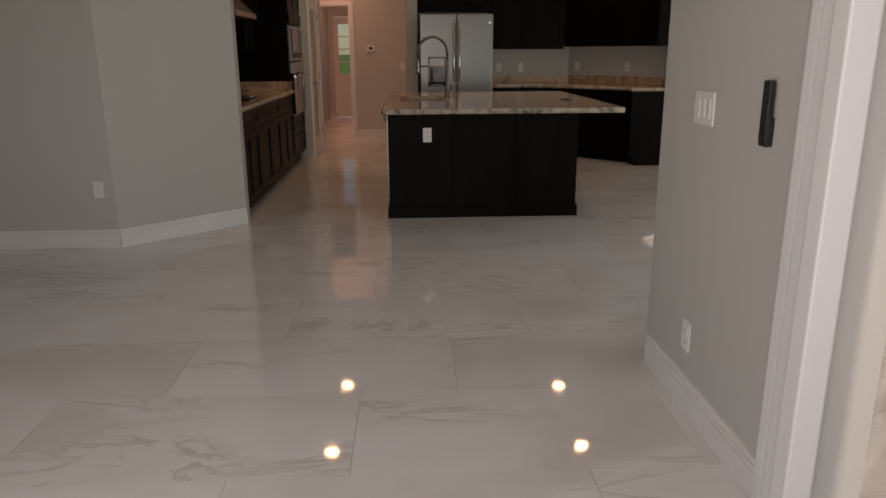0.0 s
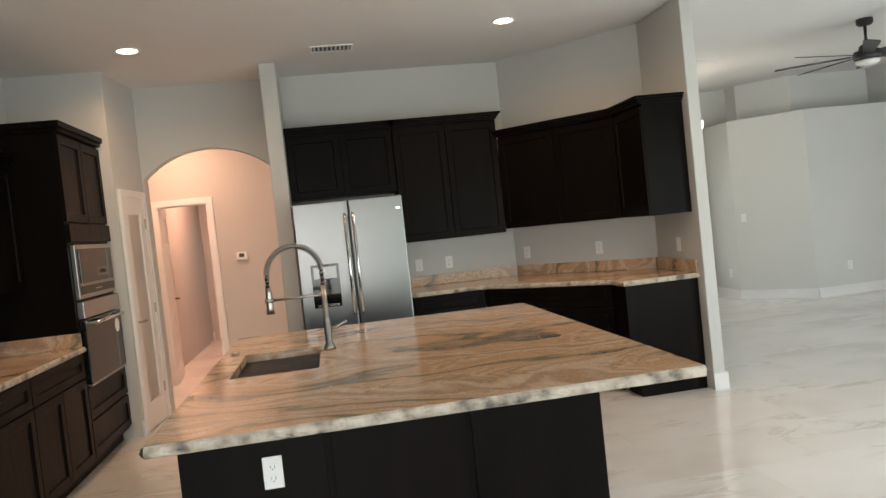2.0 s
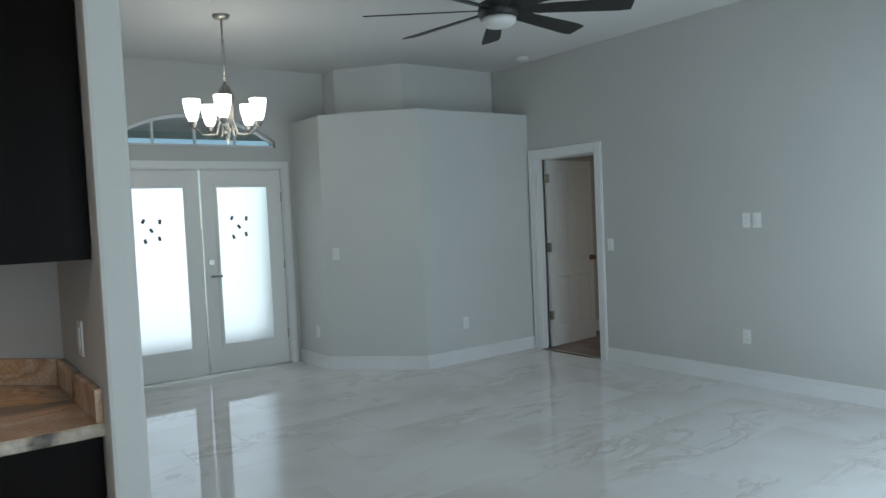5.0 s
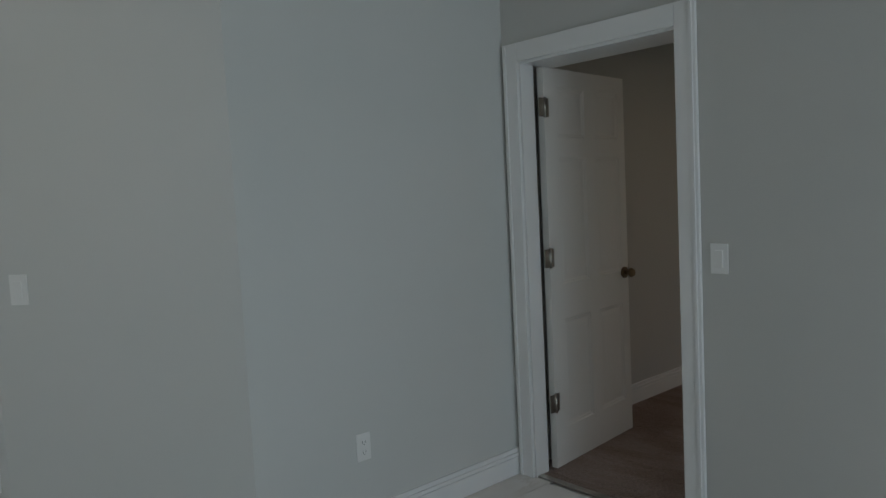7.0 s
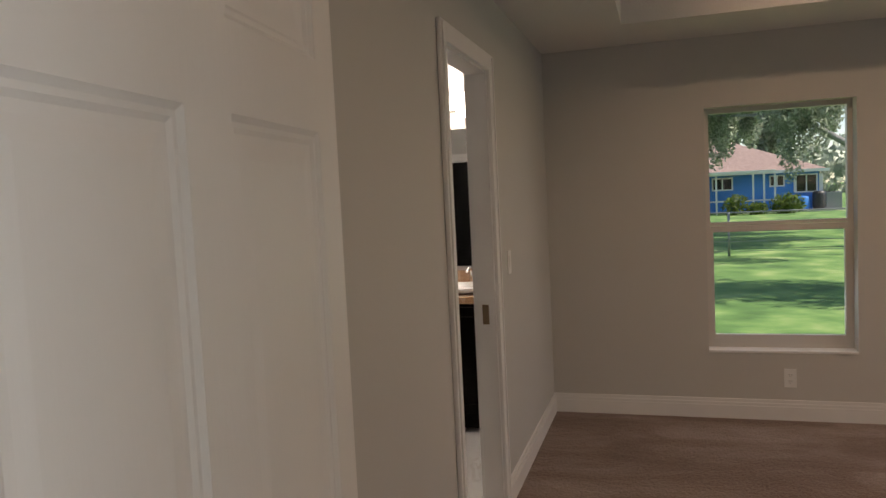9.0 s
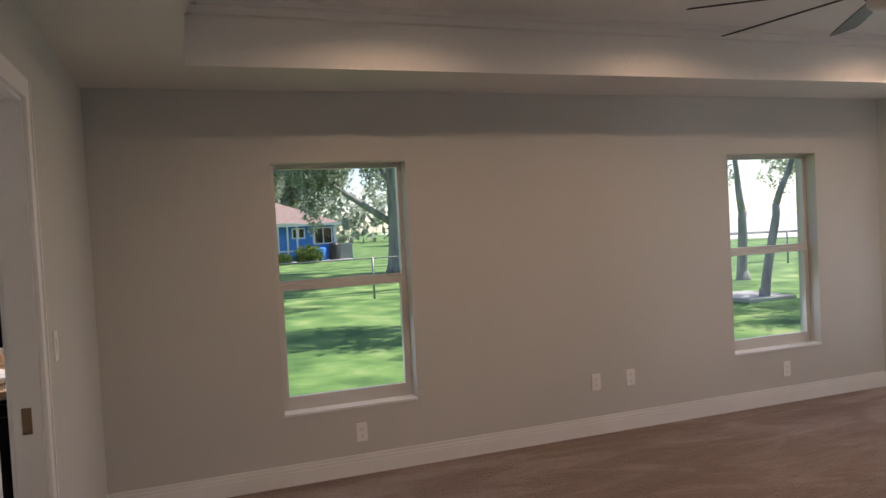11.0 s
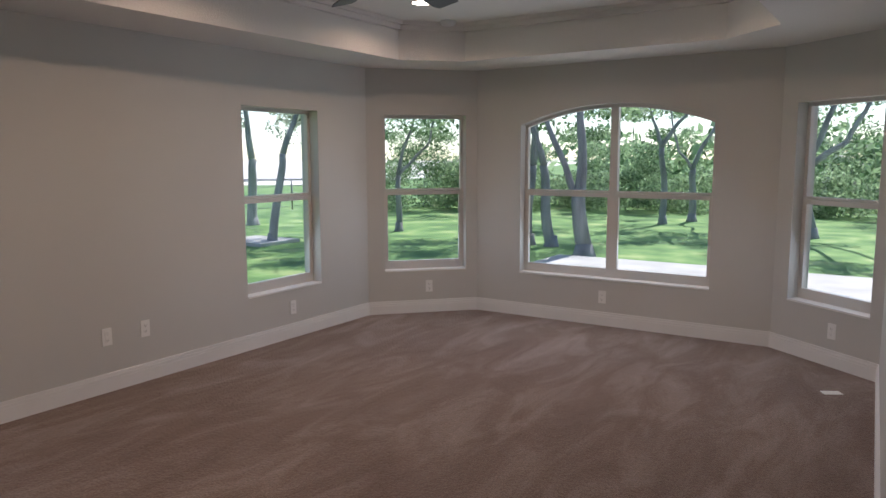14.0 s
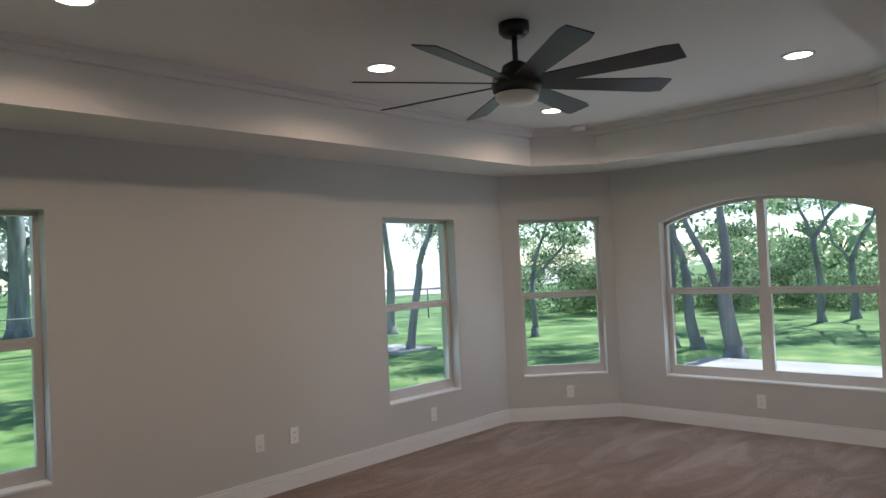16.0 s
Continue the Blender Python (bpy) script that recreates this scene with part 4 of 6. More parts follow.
add_box(bm, -0.05, w + 0.0, -0.055, DEPTH, 2.47, 2.51)
part("crown", bm, ESPRESSO, tw)
ov = thing("wall_oven", pose(FX + 0.001, 9.30, 0, 0, 0, 90), "stainless wall oven with dark glass and a bar handle", "oven")
part("door", box_bm(0, 0.85, -0.045, 0, 0.64, 1.10, bevel=0.004), BLACKGLASS, ov)
part("control_panel", box_bm(0, 0.85, -0.045, 0, 1.11, 1.23, bevel=0.004), STEEL, ov)
part("lower_trim", box_bm(0, 0.85, -0.043, 0, 0.625, 0.64), STEEL, ov)
bm = bmesh.new()
add_tube(bm, [(0.08, -0.09, 1.07), (0.77, -0.09, 1.07)], 0.012)
add_box(bm, 0.09, 0.11, -0.09, -0.044, 1.06, 1.08)
add_box(bm, 0.74, 0.76, -0.09, -0.044, 1.06, 1.08)
part("handle", bm, CHROME, ov)
st = bmesh.new()
add_tube(st, [(0.72, -0.046, 0.98), (0.72, -0.0475, 0.98)], 0.055, 24)
part("energy_sticker", st, PLATE, ov, "round white paper sticker")
mw = thing("microwave", pose(FX + 0.001, 9.30, 0, 0, 0, 90), "built-in stainless microwave with a dark door", "microwave")
part("frame", box_bm(0, 0.85, -0.03, 0, 1.25, 1.64, bevel=0.004), STEEL, mw)
part("door", box_bm(0.05, 0.80, -0.042, -0.03, 1.36, 1.61, bevel=0.003), BLACKGLASS, mw)
part("control_panel", box_bm(0.05, 0.80, -0.04, -0.03, 1.28, 1.34, bevel=0.003), BLACK, mw)
for i in range(3):
    part("button_mark", box_bm(0.34 + i * 0.05, 0.36 + i * 0.05, -0.0415, -0.04, 1.305, 1.312), PLATE, mw)

# wall cabinets beside the hood, the hood, the cooktop, the pot filler
wall_cabinet(pose(-1.92, 8.42, 0, 0, 0, 90), 0.835, 1.36, 2.25, "espresso wall cabinet between hood and oven tower")
wall_cabinet(pose(-1.92, 6.55, 0, 0, 0, 90), 0.85, 1.36, 2.25, "espresso wall cabinet beside the hood")
hood = thing("range_hood", pose(KL + 0.002, 7.88, 0), "stainless chimney range hood with a lit canopy", "range hood")
bm = bmesh.new()
add_box(bm, 0, 0.50, -0.45, 0.45, 1.67, 1.72, bevel=0.004)
lo = [bm.verts.new(v) for v in ((0, -0.44, 1.72), (0.49, -0.44, 1.72), (0.49, 0.44, 1.72), (0, 0.44, 1.72))]
hi = [bm.verts.new(v) for v in ((0, -0.15, 1.97), (0.27, -0.15, 1.97), (0.27, 0.15, 1.97), (0, 0.15, 1.97))]
for i in range(4):
    bm.faces.new((lo[i], lo[(i + 1) % 4], hi[(i + 1) % 4], hi[i]))
part("canopy", bm, STEEL, hood)
part("chimney", box_bm(0, 0.26, -0.145, 0.145, 1.97, H, bevel=0.003), STEEL, hood)
ck = thing("cooktop", pose(-1.93, 7.78, 0.92), "black glass electric cooktop", "cooktop")
part("glass_top", box_bm(-0.25, 0.25, -0.42, 0.42, 0.0, 0.008, bevel=0.003), BLACKGLASS, ck)
for x, y, r in ((-0.11, -0.22, 0.09), (-0.11, 0.2, 0.11), (0.1, -0.22, 0.1), (0.1, 0.2, 0.08)):
    bm = bmesh.new()
    add_lathe(bm, [(r, 0.008), (r, 0.0086), (r - 0.004, 0.0086)], 32, (x, y, 0))
    part("burner_ring", bm, BLACK, ck)
bm = bmesh.new()
for i in range(4):
    add_lathe(bm, [(0.017, 0.008), (0.015, 0.03)], 14, (0.2, -0.12 + i * 0.05, 0))
part("knobs", bm, CHROME, ck)
pf = thing("pot_filler", pose(KL + 0.002, 8.02, 1.30), "folding pot filler tap with two handles on the wall", "tap")
bm = bmesh.new()
add_tube(bm, [(0, 0, 0), (0.015, 0, 0)], 0.03, 18)
add_tube(bm, [(0.01, 0, 0), (0.06, 0, 0), (0.07, 0.02, 0.0), (0.07, 0.26, 0.0)], 0.010)
part("arm", bm, CHROME, pf)
bm = bmesh.new()
add_tube(bm, [(0.07, 0.26, -0.03), (0.07, 0.26, 0.05)], 0.014)
add_tube(bm, [(0.07, 0.26, 0.04), (0.11, 0.30, 0.045)], 0.006)
add_tube(bm, [(0.07, 0.26, -0.03), (0.09, 0.27, -0.06), (0.09, 0.27, -0.1)], 0.009)
part("valve", bm, BRASSY, pf)
bm = bmesh.new()
add_tube(bm, [(0.06, 0.0, -0.02), (0.06, 0.0, 0.03)], 0.013)
part("elbow", bm, BRASSY, pf)

# fridge and the cabinets above and beside it
fr = thing("refrigerator", pose(-0.07, 9.94, 0), "stainless french-door refrigerator with a water dispenser", "refrigerator")
part("body", box_bm(0.005, 0.915, 0.06, 0.80, 0.02, 1.78), BLACK, fr)
for i, (x0, x1) in enumerate(((0.0, 0.457), (0.463, 0.92))):
    d = part("door", box_bm(x0, x1, 0.0, 0.06, 0.70, 1.80, bevel=0.012), SHADED_STEEL, fr)
    hx0 = 0.425 if i == 0 else 0.495
    bm = bmesh.new()
    add_tube(bm, [(hx0, 0.0, 0.84), (hx0, -0.05, 0.86), (hx0, -0.055, 1.2), (hx0, -0.05, 1.66), (hx0, 0.0, 1.68)], 0.013)
    part("handle", bm, CHROME, d)
    if i == 0:
        bm = bmesh.new()
        add_box(bm, 0.10, 0.33, -0.006, 0.004, 0.92, 1.28, bevel=0.003)
        dp = part("dispenser", bm, BLACKGLASS, d, "black water dispenser recess")
        part("dispenser_panel", box_bm(0.12, 0.31, -0.010, -0.0062, 1.16, 1.26, bevel=0.002), SHADED_STEEL, dp)
        part("drip_tray", box_bm(0.13, 0.30, -0.016, -0.0062, 0.93, 0.945, bevel=0.002), CHROME, dp)
    else:
        part("badge", box_bm(0.86, 0.895, -0.002, 0.001, 1.68, 1.70), CHROME, d)
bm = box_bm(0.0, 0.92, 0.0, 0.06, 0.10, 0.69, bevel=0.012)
fz = part("freezer_drawer", bm, SHADED_STEEL, fr)
bm = bmesh.new()
add_tube(bm, [(0.10, 0, 0.62), (0.12, -0.05, 0.62), (0.8, -0.05, 0.62), (0.82, 0, 0.62)], 0.013)
part("handle", bm, CHROME, fz)
wall_cabinet(pose(-0.085, 10.53, 0), 0.965, 1.86, 2.45, "espresso wall cabinet over the refrigerator", depth=0.345)
wall_cabinet(pose(0.885, 10.53, 0), 0.985, 1.37, 2.45, "tall espresso two-door wall cabinet", depth=0.345)
base_cabinet(pose(0.90, 10.27, 0), 0.65, "espresso base cabinet beside the refrigerator", doors=2)
# slanted corner and the short side run
wall_cabinet(along((1.88, 10.52), (2.69, 9.68)), span((1.88, 10.52), (2.69, 9.68)), 1.40, 2.27, "espresso wall cabinet across the slanted kitchen corner", depth=0.32)
wall_cabinet(pose(2.69, 9.67, 0, 0, 0, -90), 0.54, 1.40, 2.27, "espresso wall cabinet ending the run", doors=1, depth=0.335)
base_cabinet(along((1.56, 10.26), (2.42, 9.39)), span((1.56, 10.26), (2.42, 9.39)), "espresso base cabinet across the slanted kitchen corner", doors=2, depth=0.72)
base_cabinet(pose(2.42, 9.385, 0, 0, 0, -90), 0.245, "narrow espresso base cabinet ending the run", doors=0, drawers=0, depth=0.605)
ct2 = thing("worktop", pose(0, 0, 0), "brown veined granite corner worktop with an upstand", "worktop")
bm = bmesh.new()
OUT2 = [(0.87, 10.24), (1.53, 10.24), (2.40, 9.37), (2.40, 9.12), (KX - 0.001, 9.12), (KX - 0.001, 9.795), (2.025, 10.878), (0.87, 10.878)]
add_prism(bm, OUT2, 0.88, 0.92)
part("slab", bm, GRANITE, ct2)
worktop_edge(ct2, [(OUT2[i], OUT2[i + 1]) for i in range(4)], 0.88, 0.92, 5)
for a, b in (((0.87, KY), (2.02, KY)), ((2.045, 10.862), (3.02, 9.812)), ((KX, 9.79), (KX, 9.12))):
    bm = box_bm(0, span(a, b), -0.022, -0.001, 0.921, 1.02, bevel=0.003)
    bm.transform(along(a, b))
    part("backsplash", bm, GRANITE, ct2)

# island
isl = thing("kitchen_island", pose(0, 0, 0), "espresso panelled island base with a moulded plinth", "island")
IX0, IX1, IY0, IY1 = -0.40, 1.165, 6.50, 8.45
part("body", box_bm(IX0 + 0.012, IX1 - 0.012, IY0 + 0.012, IY1 - 0.012, 0.0, 0.88), ESPRESSO, isl)
n = 3
for i in range(n):
    bm = bmesh.new()
    a, b = IX0 + (IX1 - IX0) * i / n, IX0 + (IX1 - IX0) * (i + 1) / n
    add_box(bm, a + (0 if i == 0 else 0.012), b - (0 if i == n - 1 else 0.012), IY0, IY0 + 0.012, 0.09, 0.88, bevel=0.002)
    part("front_panel", bm, ESPRESSO, isl)
for i in range(3):
    bm = bmesh.new()
    a, b = IY0 + (IY1 - IY0) * i / 3, IY0 + (IY1 - IY0) * (i + 1) / 3
    add_box(bm, IX1 - 0.012, IX1, a + 0.013, b - 0.013, 0.09, 0.88, bevel=0.002)
    part("side_panel", bm, ESPRESSO, isl)
bm = bmesh.new()
for x0, x1, y0, y1 in ((IX0 - 0.015, IX1 + 0.015, IY0 - 0.015, IY0), (IX1, IX1 + 0.015, IY0, IY1), (IX0 - 0.015, IX0, IY0, IY0 + 0.25)):
    add_box(bm, x0, x1, y0, y1, 0, 0.085, bevel=0.004)
    add_box(bm, x0 + (0.006 if x0 < IX0 else 0), x1 - (0.006 if x1 > IX1 else 0), y0 + (0.006 if y0 < IY0 else 0), y1, 0.085, 0.10)
part("plinth", bm, ESPRESSO, isl)
dw = thing("dishwasher", pose(IX0 + 0.010, 7.0, 0, 0, 0, -90), "stainless dishwasher front in the island", "dishwasher")
part("door", box_bm(-0.42, 0.18, -0.03, 0.0, 0.11, 0.86, bevel=0.004), STEEL, dw)
bm = bmesh.new()
add_tube(bm, [(-0.36, -0.03, 0.78), (-0.36, -0.06, 0.78), (0.12, -0.06, 0.78), (0.12, -0.03, 0.78)], 0.011)
part("handle", bm, CHROME, dw)
SX0, SX1, SY0, SY1 = -0.30, 0.10, 7.18, 7.84
TX = (-0.43, 1.455, 6.215, 8.60)
ict = counter("island_worktop", "large brown veined granite island worktop with a chiselled edge", [(TX[0], SX0, TX[2], TX[3]), (SX1, TX[1], TX[2], TX[3]), (SX0, SX1, TX[2], SY0), (SX0, SX1, SY1, TX[3])],
              edges=[((TX[0], TX[2]), (TX[1], TX[2])), ((TX[1], TX[2]), (TX[1], TX[3])), ((TX[0], TX[3]), (TX[0], TX[2]))])
sk = thing("sink", pose(0, 0, 0), "undermount stainless sink bowl", "sink")
bm = bmesh.new()
add_box(bm, SX0 - 0.012, SX0, SY0 - 0.012, SY1 + 0.012, 0.70, 0.879)
add_box(bm, SX1, SX1 + 0.012, SY0 - 0.012, SY1 + 0.012, 0.70, 0.879)
add_box(bm, SX0, SX1, SY0 - 0.012, SY0, 0.70, 0.879)
add_box(bm, SX0, SX1, SY1, SY1 + 0.012, 0.70, 0.879)
add_box(bm, SX0, SX1, SY0, SY1, 0.69, 0.70)
part("bowl", bm, CHROME, sk)
bm = bmesh.new()
add_lathe(bm, [(0.045, 0.70), (0.04, 0.706), (0.02, 0.702)], 20, ((SX0 + SX1) / 2, 7.5, 0))
part("drain", bm, CHROME, sk)
fa = thing("spring_faucet", pose(0.15, 7.68, 0.92), "tall spring-neck kitchen faucet in brushed nickel", "faucet")
bm = bmesh.new()
add_lathe(bm, [(0.032, 0), (0.030, 0.02), (0.020, 0.03), (0.020, 0.16), (0.014, 0.17), (0.014, 0.34)], 18)
part("column", bm, NICKEL, fa)
arc = [(0.0, 0.0, 0.34)] + [(-0.14 + 0.14 * math.cos(k), 0, 0.42 + 0.14 * math.sin(k)) for k in np.linspace(0, math.pi, 16)] + [(-0.28, 0, 0.36)]
bm = bmesh.new()
add_tube(bm, arc, 0.009)
part("hose", bm, BLACK, fa)
bm = bmesh.new()
pts = [Vector(p) for p in arc]
coil = []
for i in range(len(pts) - 1):
    d = (pts[i + 1] - pts[i]).normalized()
    q = Vector((0, 1, 0))
    for k in range(24):
        turn_a = 2 * math.pi * 3 * k / 24
        coil.append(pts[i].lerp(pts[i + 1], k / 24) + (q * math.cos(turn_a) + d.cross(q) * math.sin(turn_a)) * 0.0145)
add_tube(bm, coil, 0.0028, 5)
part("spring", bm, NICKEL, fa)
bm = bmesh.new()
add_lathe(bm, [(0.012, 0.36), (0.016, 0.33), (0.018, 0.25), (0.022, 0.22)], 16, (-0.28, 0, 0))
part("spray_head", bm, NICKEL, fa)
bm = bmesh.new()
add_tube(bm, [(0, 0, 0.29), (-0.27, 0, 0.29)], 0.007)
add_lathe(bm, [(0.024, 0.28), (0.024, 0.30)], 16, (-0.28, 0, 0))
part("support_bar", bm, NICKEL, fa)
bm = bmesh.new()
add_tube(bm, [(0.02, 0, 0.11), (0.05, 0.0, 0.115), (0.10, -0.01, 0.14)], 0.008)
part("lever", bm, NICKEL, fa)
pu = thing("counter_outlet", pose(1.195, 7.185, 0.92), "black flush power outlet in the island worktop", "outlet")
part("cover", box_bm(-0.045, 0.045, -0.03, 0.03, 0.0, 0.006, bevel=0.002), BLACK, pu)
part("lid", box_bm(-0.03, 0.03, -0.018, 0.018, 0.006, 0.009, bevel=0.002), SLOT, pu)
btn = thing("air_switch", pose(-0.36, 7.9, 0.92), "small round air-switch button beside the sink", "button")
bm = bmesh.new()
add_lathe(bm, [(0.02, 0), (0.018, 0.01), (0.01, 0.014)], 16)
part("button", bm, NICKEL, btn)


# ---- plates on the walls ----
def plate(kind, m, gang=1):
    """A switch or outlet cover; local -y faces the room, origin at its centre."""
    w = 0.07 if gang == 1 else 0.046 * gang + 0.026
    lab = {"outlet": "white duplex outlet cover on the wall", "switch": "white rocker switch plate on the wall"}[kind]
    t = thing("wall_outlet" if kind == "outlet" else "light_switch", m, lab, kind, kind + " plates")
    part("cover", box_bm(-w / 2, w / 2, -0.006, 0, -0.058, 0.058, bevel=0.002), PLATE, t)
    for i in range(gang):
        cx = (i - (gang - 1) / 2) * 0.046
        if kind == "outlet":
            for z in (-0.021, 0.021):
                soc = part("socket", box_bm(cx - 0.016, cx + 0.016, -0.008, -0.006, z - 0.014, z + 0.014), PLATE, t)
                bm = bmesh.new()
                add_box(bm, cx - 0.008, cx - 0.006, -0.0085, -0.008, z - 0.004, z + 0.006)
                add_box(bm, cx + 0.006, cx + 0.008, -0.0085, -0.008, z - 0.004, z + 0.006)
                add_box(bm, cx - 0.002, cx + 0.002, -0.0085, -0.008, z - 0.011, z - 0.007)
                part("slots", bm, SLOT, soc)
        else:
            part("rocker", box_bm(cx - 0.016, cx + 0.016, -0.010, -0.006, -0.033, 0.033, bevel=0.002), PLATE, t)
    return t


def on(p0, p1, s, z):
    p = lerp(p0, p1, s / span(p0, p1))
    return along(p0, p1) @ pose(s, 0, z)


plate("outlet", pose(-0.08, IY0, 0.69))
plate("outlet", pose(-2.42, 5.703, 0.42))
plate("outlet", pose(0.82, 3.13, 0.29, 0, 0, -90))
plate("switch", pose(0.82, 3.15, 1.15, 0, 0, -90), 3)
E_W = ((WL, 12.83), (WL, 6.72))
for y, z, k in ((11.405, 1.13, "switch"), (10.014, 1.334, "outlet"), (9.921, 1.332, "switch"), (10.032, 0.395, "outlet")):
    plate(k, on(*E_W, 12.83 - y, z))
plate("outlet", pose(7.02, 12.50, 0.393))
plate("switch", on((5.86, 13.227), (6.53, 12.50), 0.12, 1.15))
plate("outlet", pose(5.86, 13.45, 0.36, 0, 0, -90))
plate("switch", on((5.395, 7.895), (4.95, 7.33), 0.38, 1.17), 2)
plate("switch", pose(-0.30, HY, 1.12))
for x in (1.05, 1.35):
    plate("outlet", pose(x, KY, 1.13))
for q in (0.14, 0.92):
    plate("outlet", on(K1, K2, q, 1.14))
plate("switch", pose(KX, 9.40, 1.14, 0, 0, -90))
plate("outlet", pose(KL, 8.75, 1.12, 0, 0, 90))
for y, z in ((11.252, 0.27), (9.559, 0.377), (9.274, 0.377), (7.84, 0.27)):
    plate("outlet", pose(X, y, z, 0, 0, -90))
plate("outlet", pose(10.56, 6.007, 0.27, 0, 0, 180))
plate("outlet", on(B1, B2, LC * 0.55, 0.27))
plate("outlet", on(B3, B4, LE * 0.5, 0.27))
plate("outlet", pose(9.95, BATH, 0.36))
plate("switch", pose(11.35, BATH, 1.15))
sen = thing("wall_sensor", on(*BW, 2.36, 1.50), "small white sensor box on the bedroom wall", "sensor")
part("case", box_bm(-0.035, 0.035, -0.022, 0, -0.05, 0.05, bevel=0.006), PLATE, sen)
part("grille", box_bm(-0.02, 0.02, -0.024, -0.022, -0.044, -0.034), SLOT, sen)


def remote(m):
    t = thing("fan_remote", m, "black ceiling-fan remote in a wall holder", "remote")
    part("holder", box_bm(-0.024, 0.024, -0.022, 0, -0.095, -0.01, bevel=0.005), BLACK, t)
    part("body", box_bm(-0.020, 0.020, -0.026, -0.006, -0.085, 0.095, bevel=0.006), BLACK, t)
    bm = bmesh.new()
    for i in range(4):
        for j in (-0.008, 0.008):
            add_lathe(bm, [(0.005, 0), (0.004, 0.002)], 8, (j, 0, 0))
            bm.verts.ensure_lookup_table()
            for v in bm.verts[-16:]:
                v.co = (v.co.x, -0.026 - v.co.z, 0.07 - i * 0.022 + v.co.y)
    part("buttons", bm, SLOT, t)


remote(pose(0.82, 2.67, 1.17, 0, 0, -90))
remote(on((5.395, 7.895), (4.95, 7.33), 0.22, 1.165))
remote(on(*BW, 4.73, 1.185))
th = thing("thermostat", pose(-0.80, HY, 1.393), "white wall thermostat with a grey display", "thermostat")
part("case", box_bm(-0.06, 0.06, -0.022, 0, -0.045, 0.045, bevel=0.006), PLATE, th)
part("display", box_bm(-0.03, 0.03, -0.0235, -0.022, -0.015, 0.028), SLOT, th)


# ---- ceiling things ----
def downlight(x, y, z, power, color=(1, 0.72, 0.45)):
    t = thing("recessed_light", pose(x, y, z), "round recessed ceiling light, lit warm white", "ceiling light", "recessed lights")
    bm = bmesh.new()
    add_lathe(bm, [(0.095, 0), (0.092, -0.006), (0.075, -0.008), (0.072, -0.001)], 28)
    part("trim_ring", bm, TRIM, t)
    bm = bmesh.new()
    add_lathe(bm, [(0.074, -0.003), (0.074, -0.006)], 28)
    part("diffuser", bm, LED, t)
    disc_lamp(x, y, z - 0.012, power, color)


for x, y in ((-1.128, 9.615), (1.749, 9.432), (-1.17, 7.93), (1.70, 7.90)):
    downlight(x, y, H, 9, (1, 0.64, 0.36))
for x, y in ((11.37, 9.46), (11.44, 7.62), (9.635, 7.66), (11.38, 11.15), (9.66, 11.1)):
    downlight(x, y, HT, 4.8, (1, 0.69, 0.45))
downlight(-1.4, 11.7, H, 33, (1, 0.55, 0.38))
downlight(-1.4, 14.2, H, 48, (1, 0.52, 0.38))


def vent(name, m, w, h, label, slats=8):
    t = thing(name, m, label, "vent")
    bm = bmesh.new()
    f = 0.022
    for q in ((-w / 2, w / 2, -h / 2, -h / 2 + f), (-w / 2, w / 2, h / 2 - f, h / 2), (-w / 2, -w / 2 + f, -h / 2 + f, h / 2 - f), (w / 2 - f, w / 2, -h / 2 + f, h / 2 - f)):
        add_box(bm, q[0], q[1], q[2], q[3], -0.010, 0, bevel=0.002)
    part("frame", bm, TRIM, t)
    part("backing", box_bm(-w / 2 + f, w / 2 - f, -h / 2 + f, h / 2 - f, -0.002, -0.001), SLOT, t)
    for i in range(slats):
        x = -w / 2 + f + (w - 2 * f) * (i + 0.5) / slats
        bm = box_bm(-0.011, 0.011, -h / 2 + f, h / 2 - f, -0.001, 0.0005)
        bm.transform(pose(x, 0, -0.006, 0, 35, 0))
        part("slat", bm, TRIM, t)


vent("ceiling_vent", pose(0.40, 9.93, H), 0.36, 0.20, "white slatted air vent in the kitchen ceiling", 9)
vent("ceiling_vent", pose(4.61, 11.54, H), 0.36, 0.20, "white slatted air vent in the living room ceiling", 9)
vent("ceiling_vent", pose(8.70, 8.43, HB), 0.30, 0.28, "white slatted air vent in the bedroom ceiling", 9)
fv = thing("paper_scrap", pose(8.60, 7.05, 0.007, 0, 0, 30), "small white scrap of paper on the carpet", "paper")
part("sheet", box_bm(-0.06, 0.06, -0.035, 0.035, 0, 0.004), PLATE, fv)


def smoke(x, y, z):
    t = thing("smoke_detector", pose(x, y, z), "white round smoke detector on the ceiling", "smoke detector")
    bm = bmesh.new()
    add_lathe(bm, [(0.065, 0), (0.065, -0.018), (0.05, -0.035), (0.02, -0.038)], 24)
    part("case", bm, PLATE, t)


smoke(11.69, 6.86, HT)
smoke(7.75, 12.30, H)


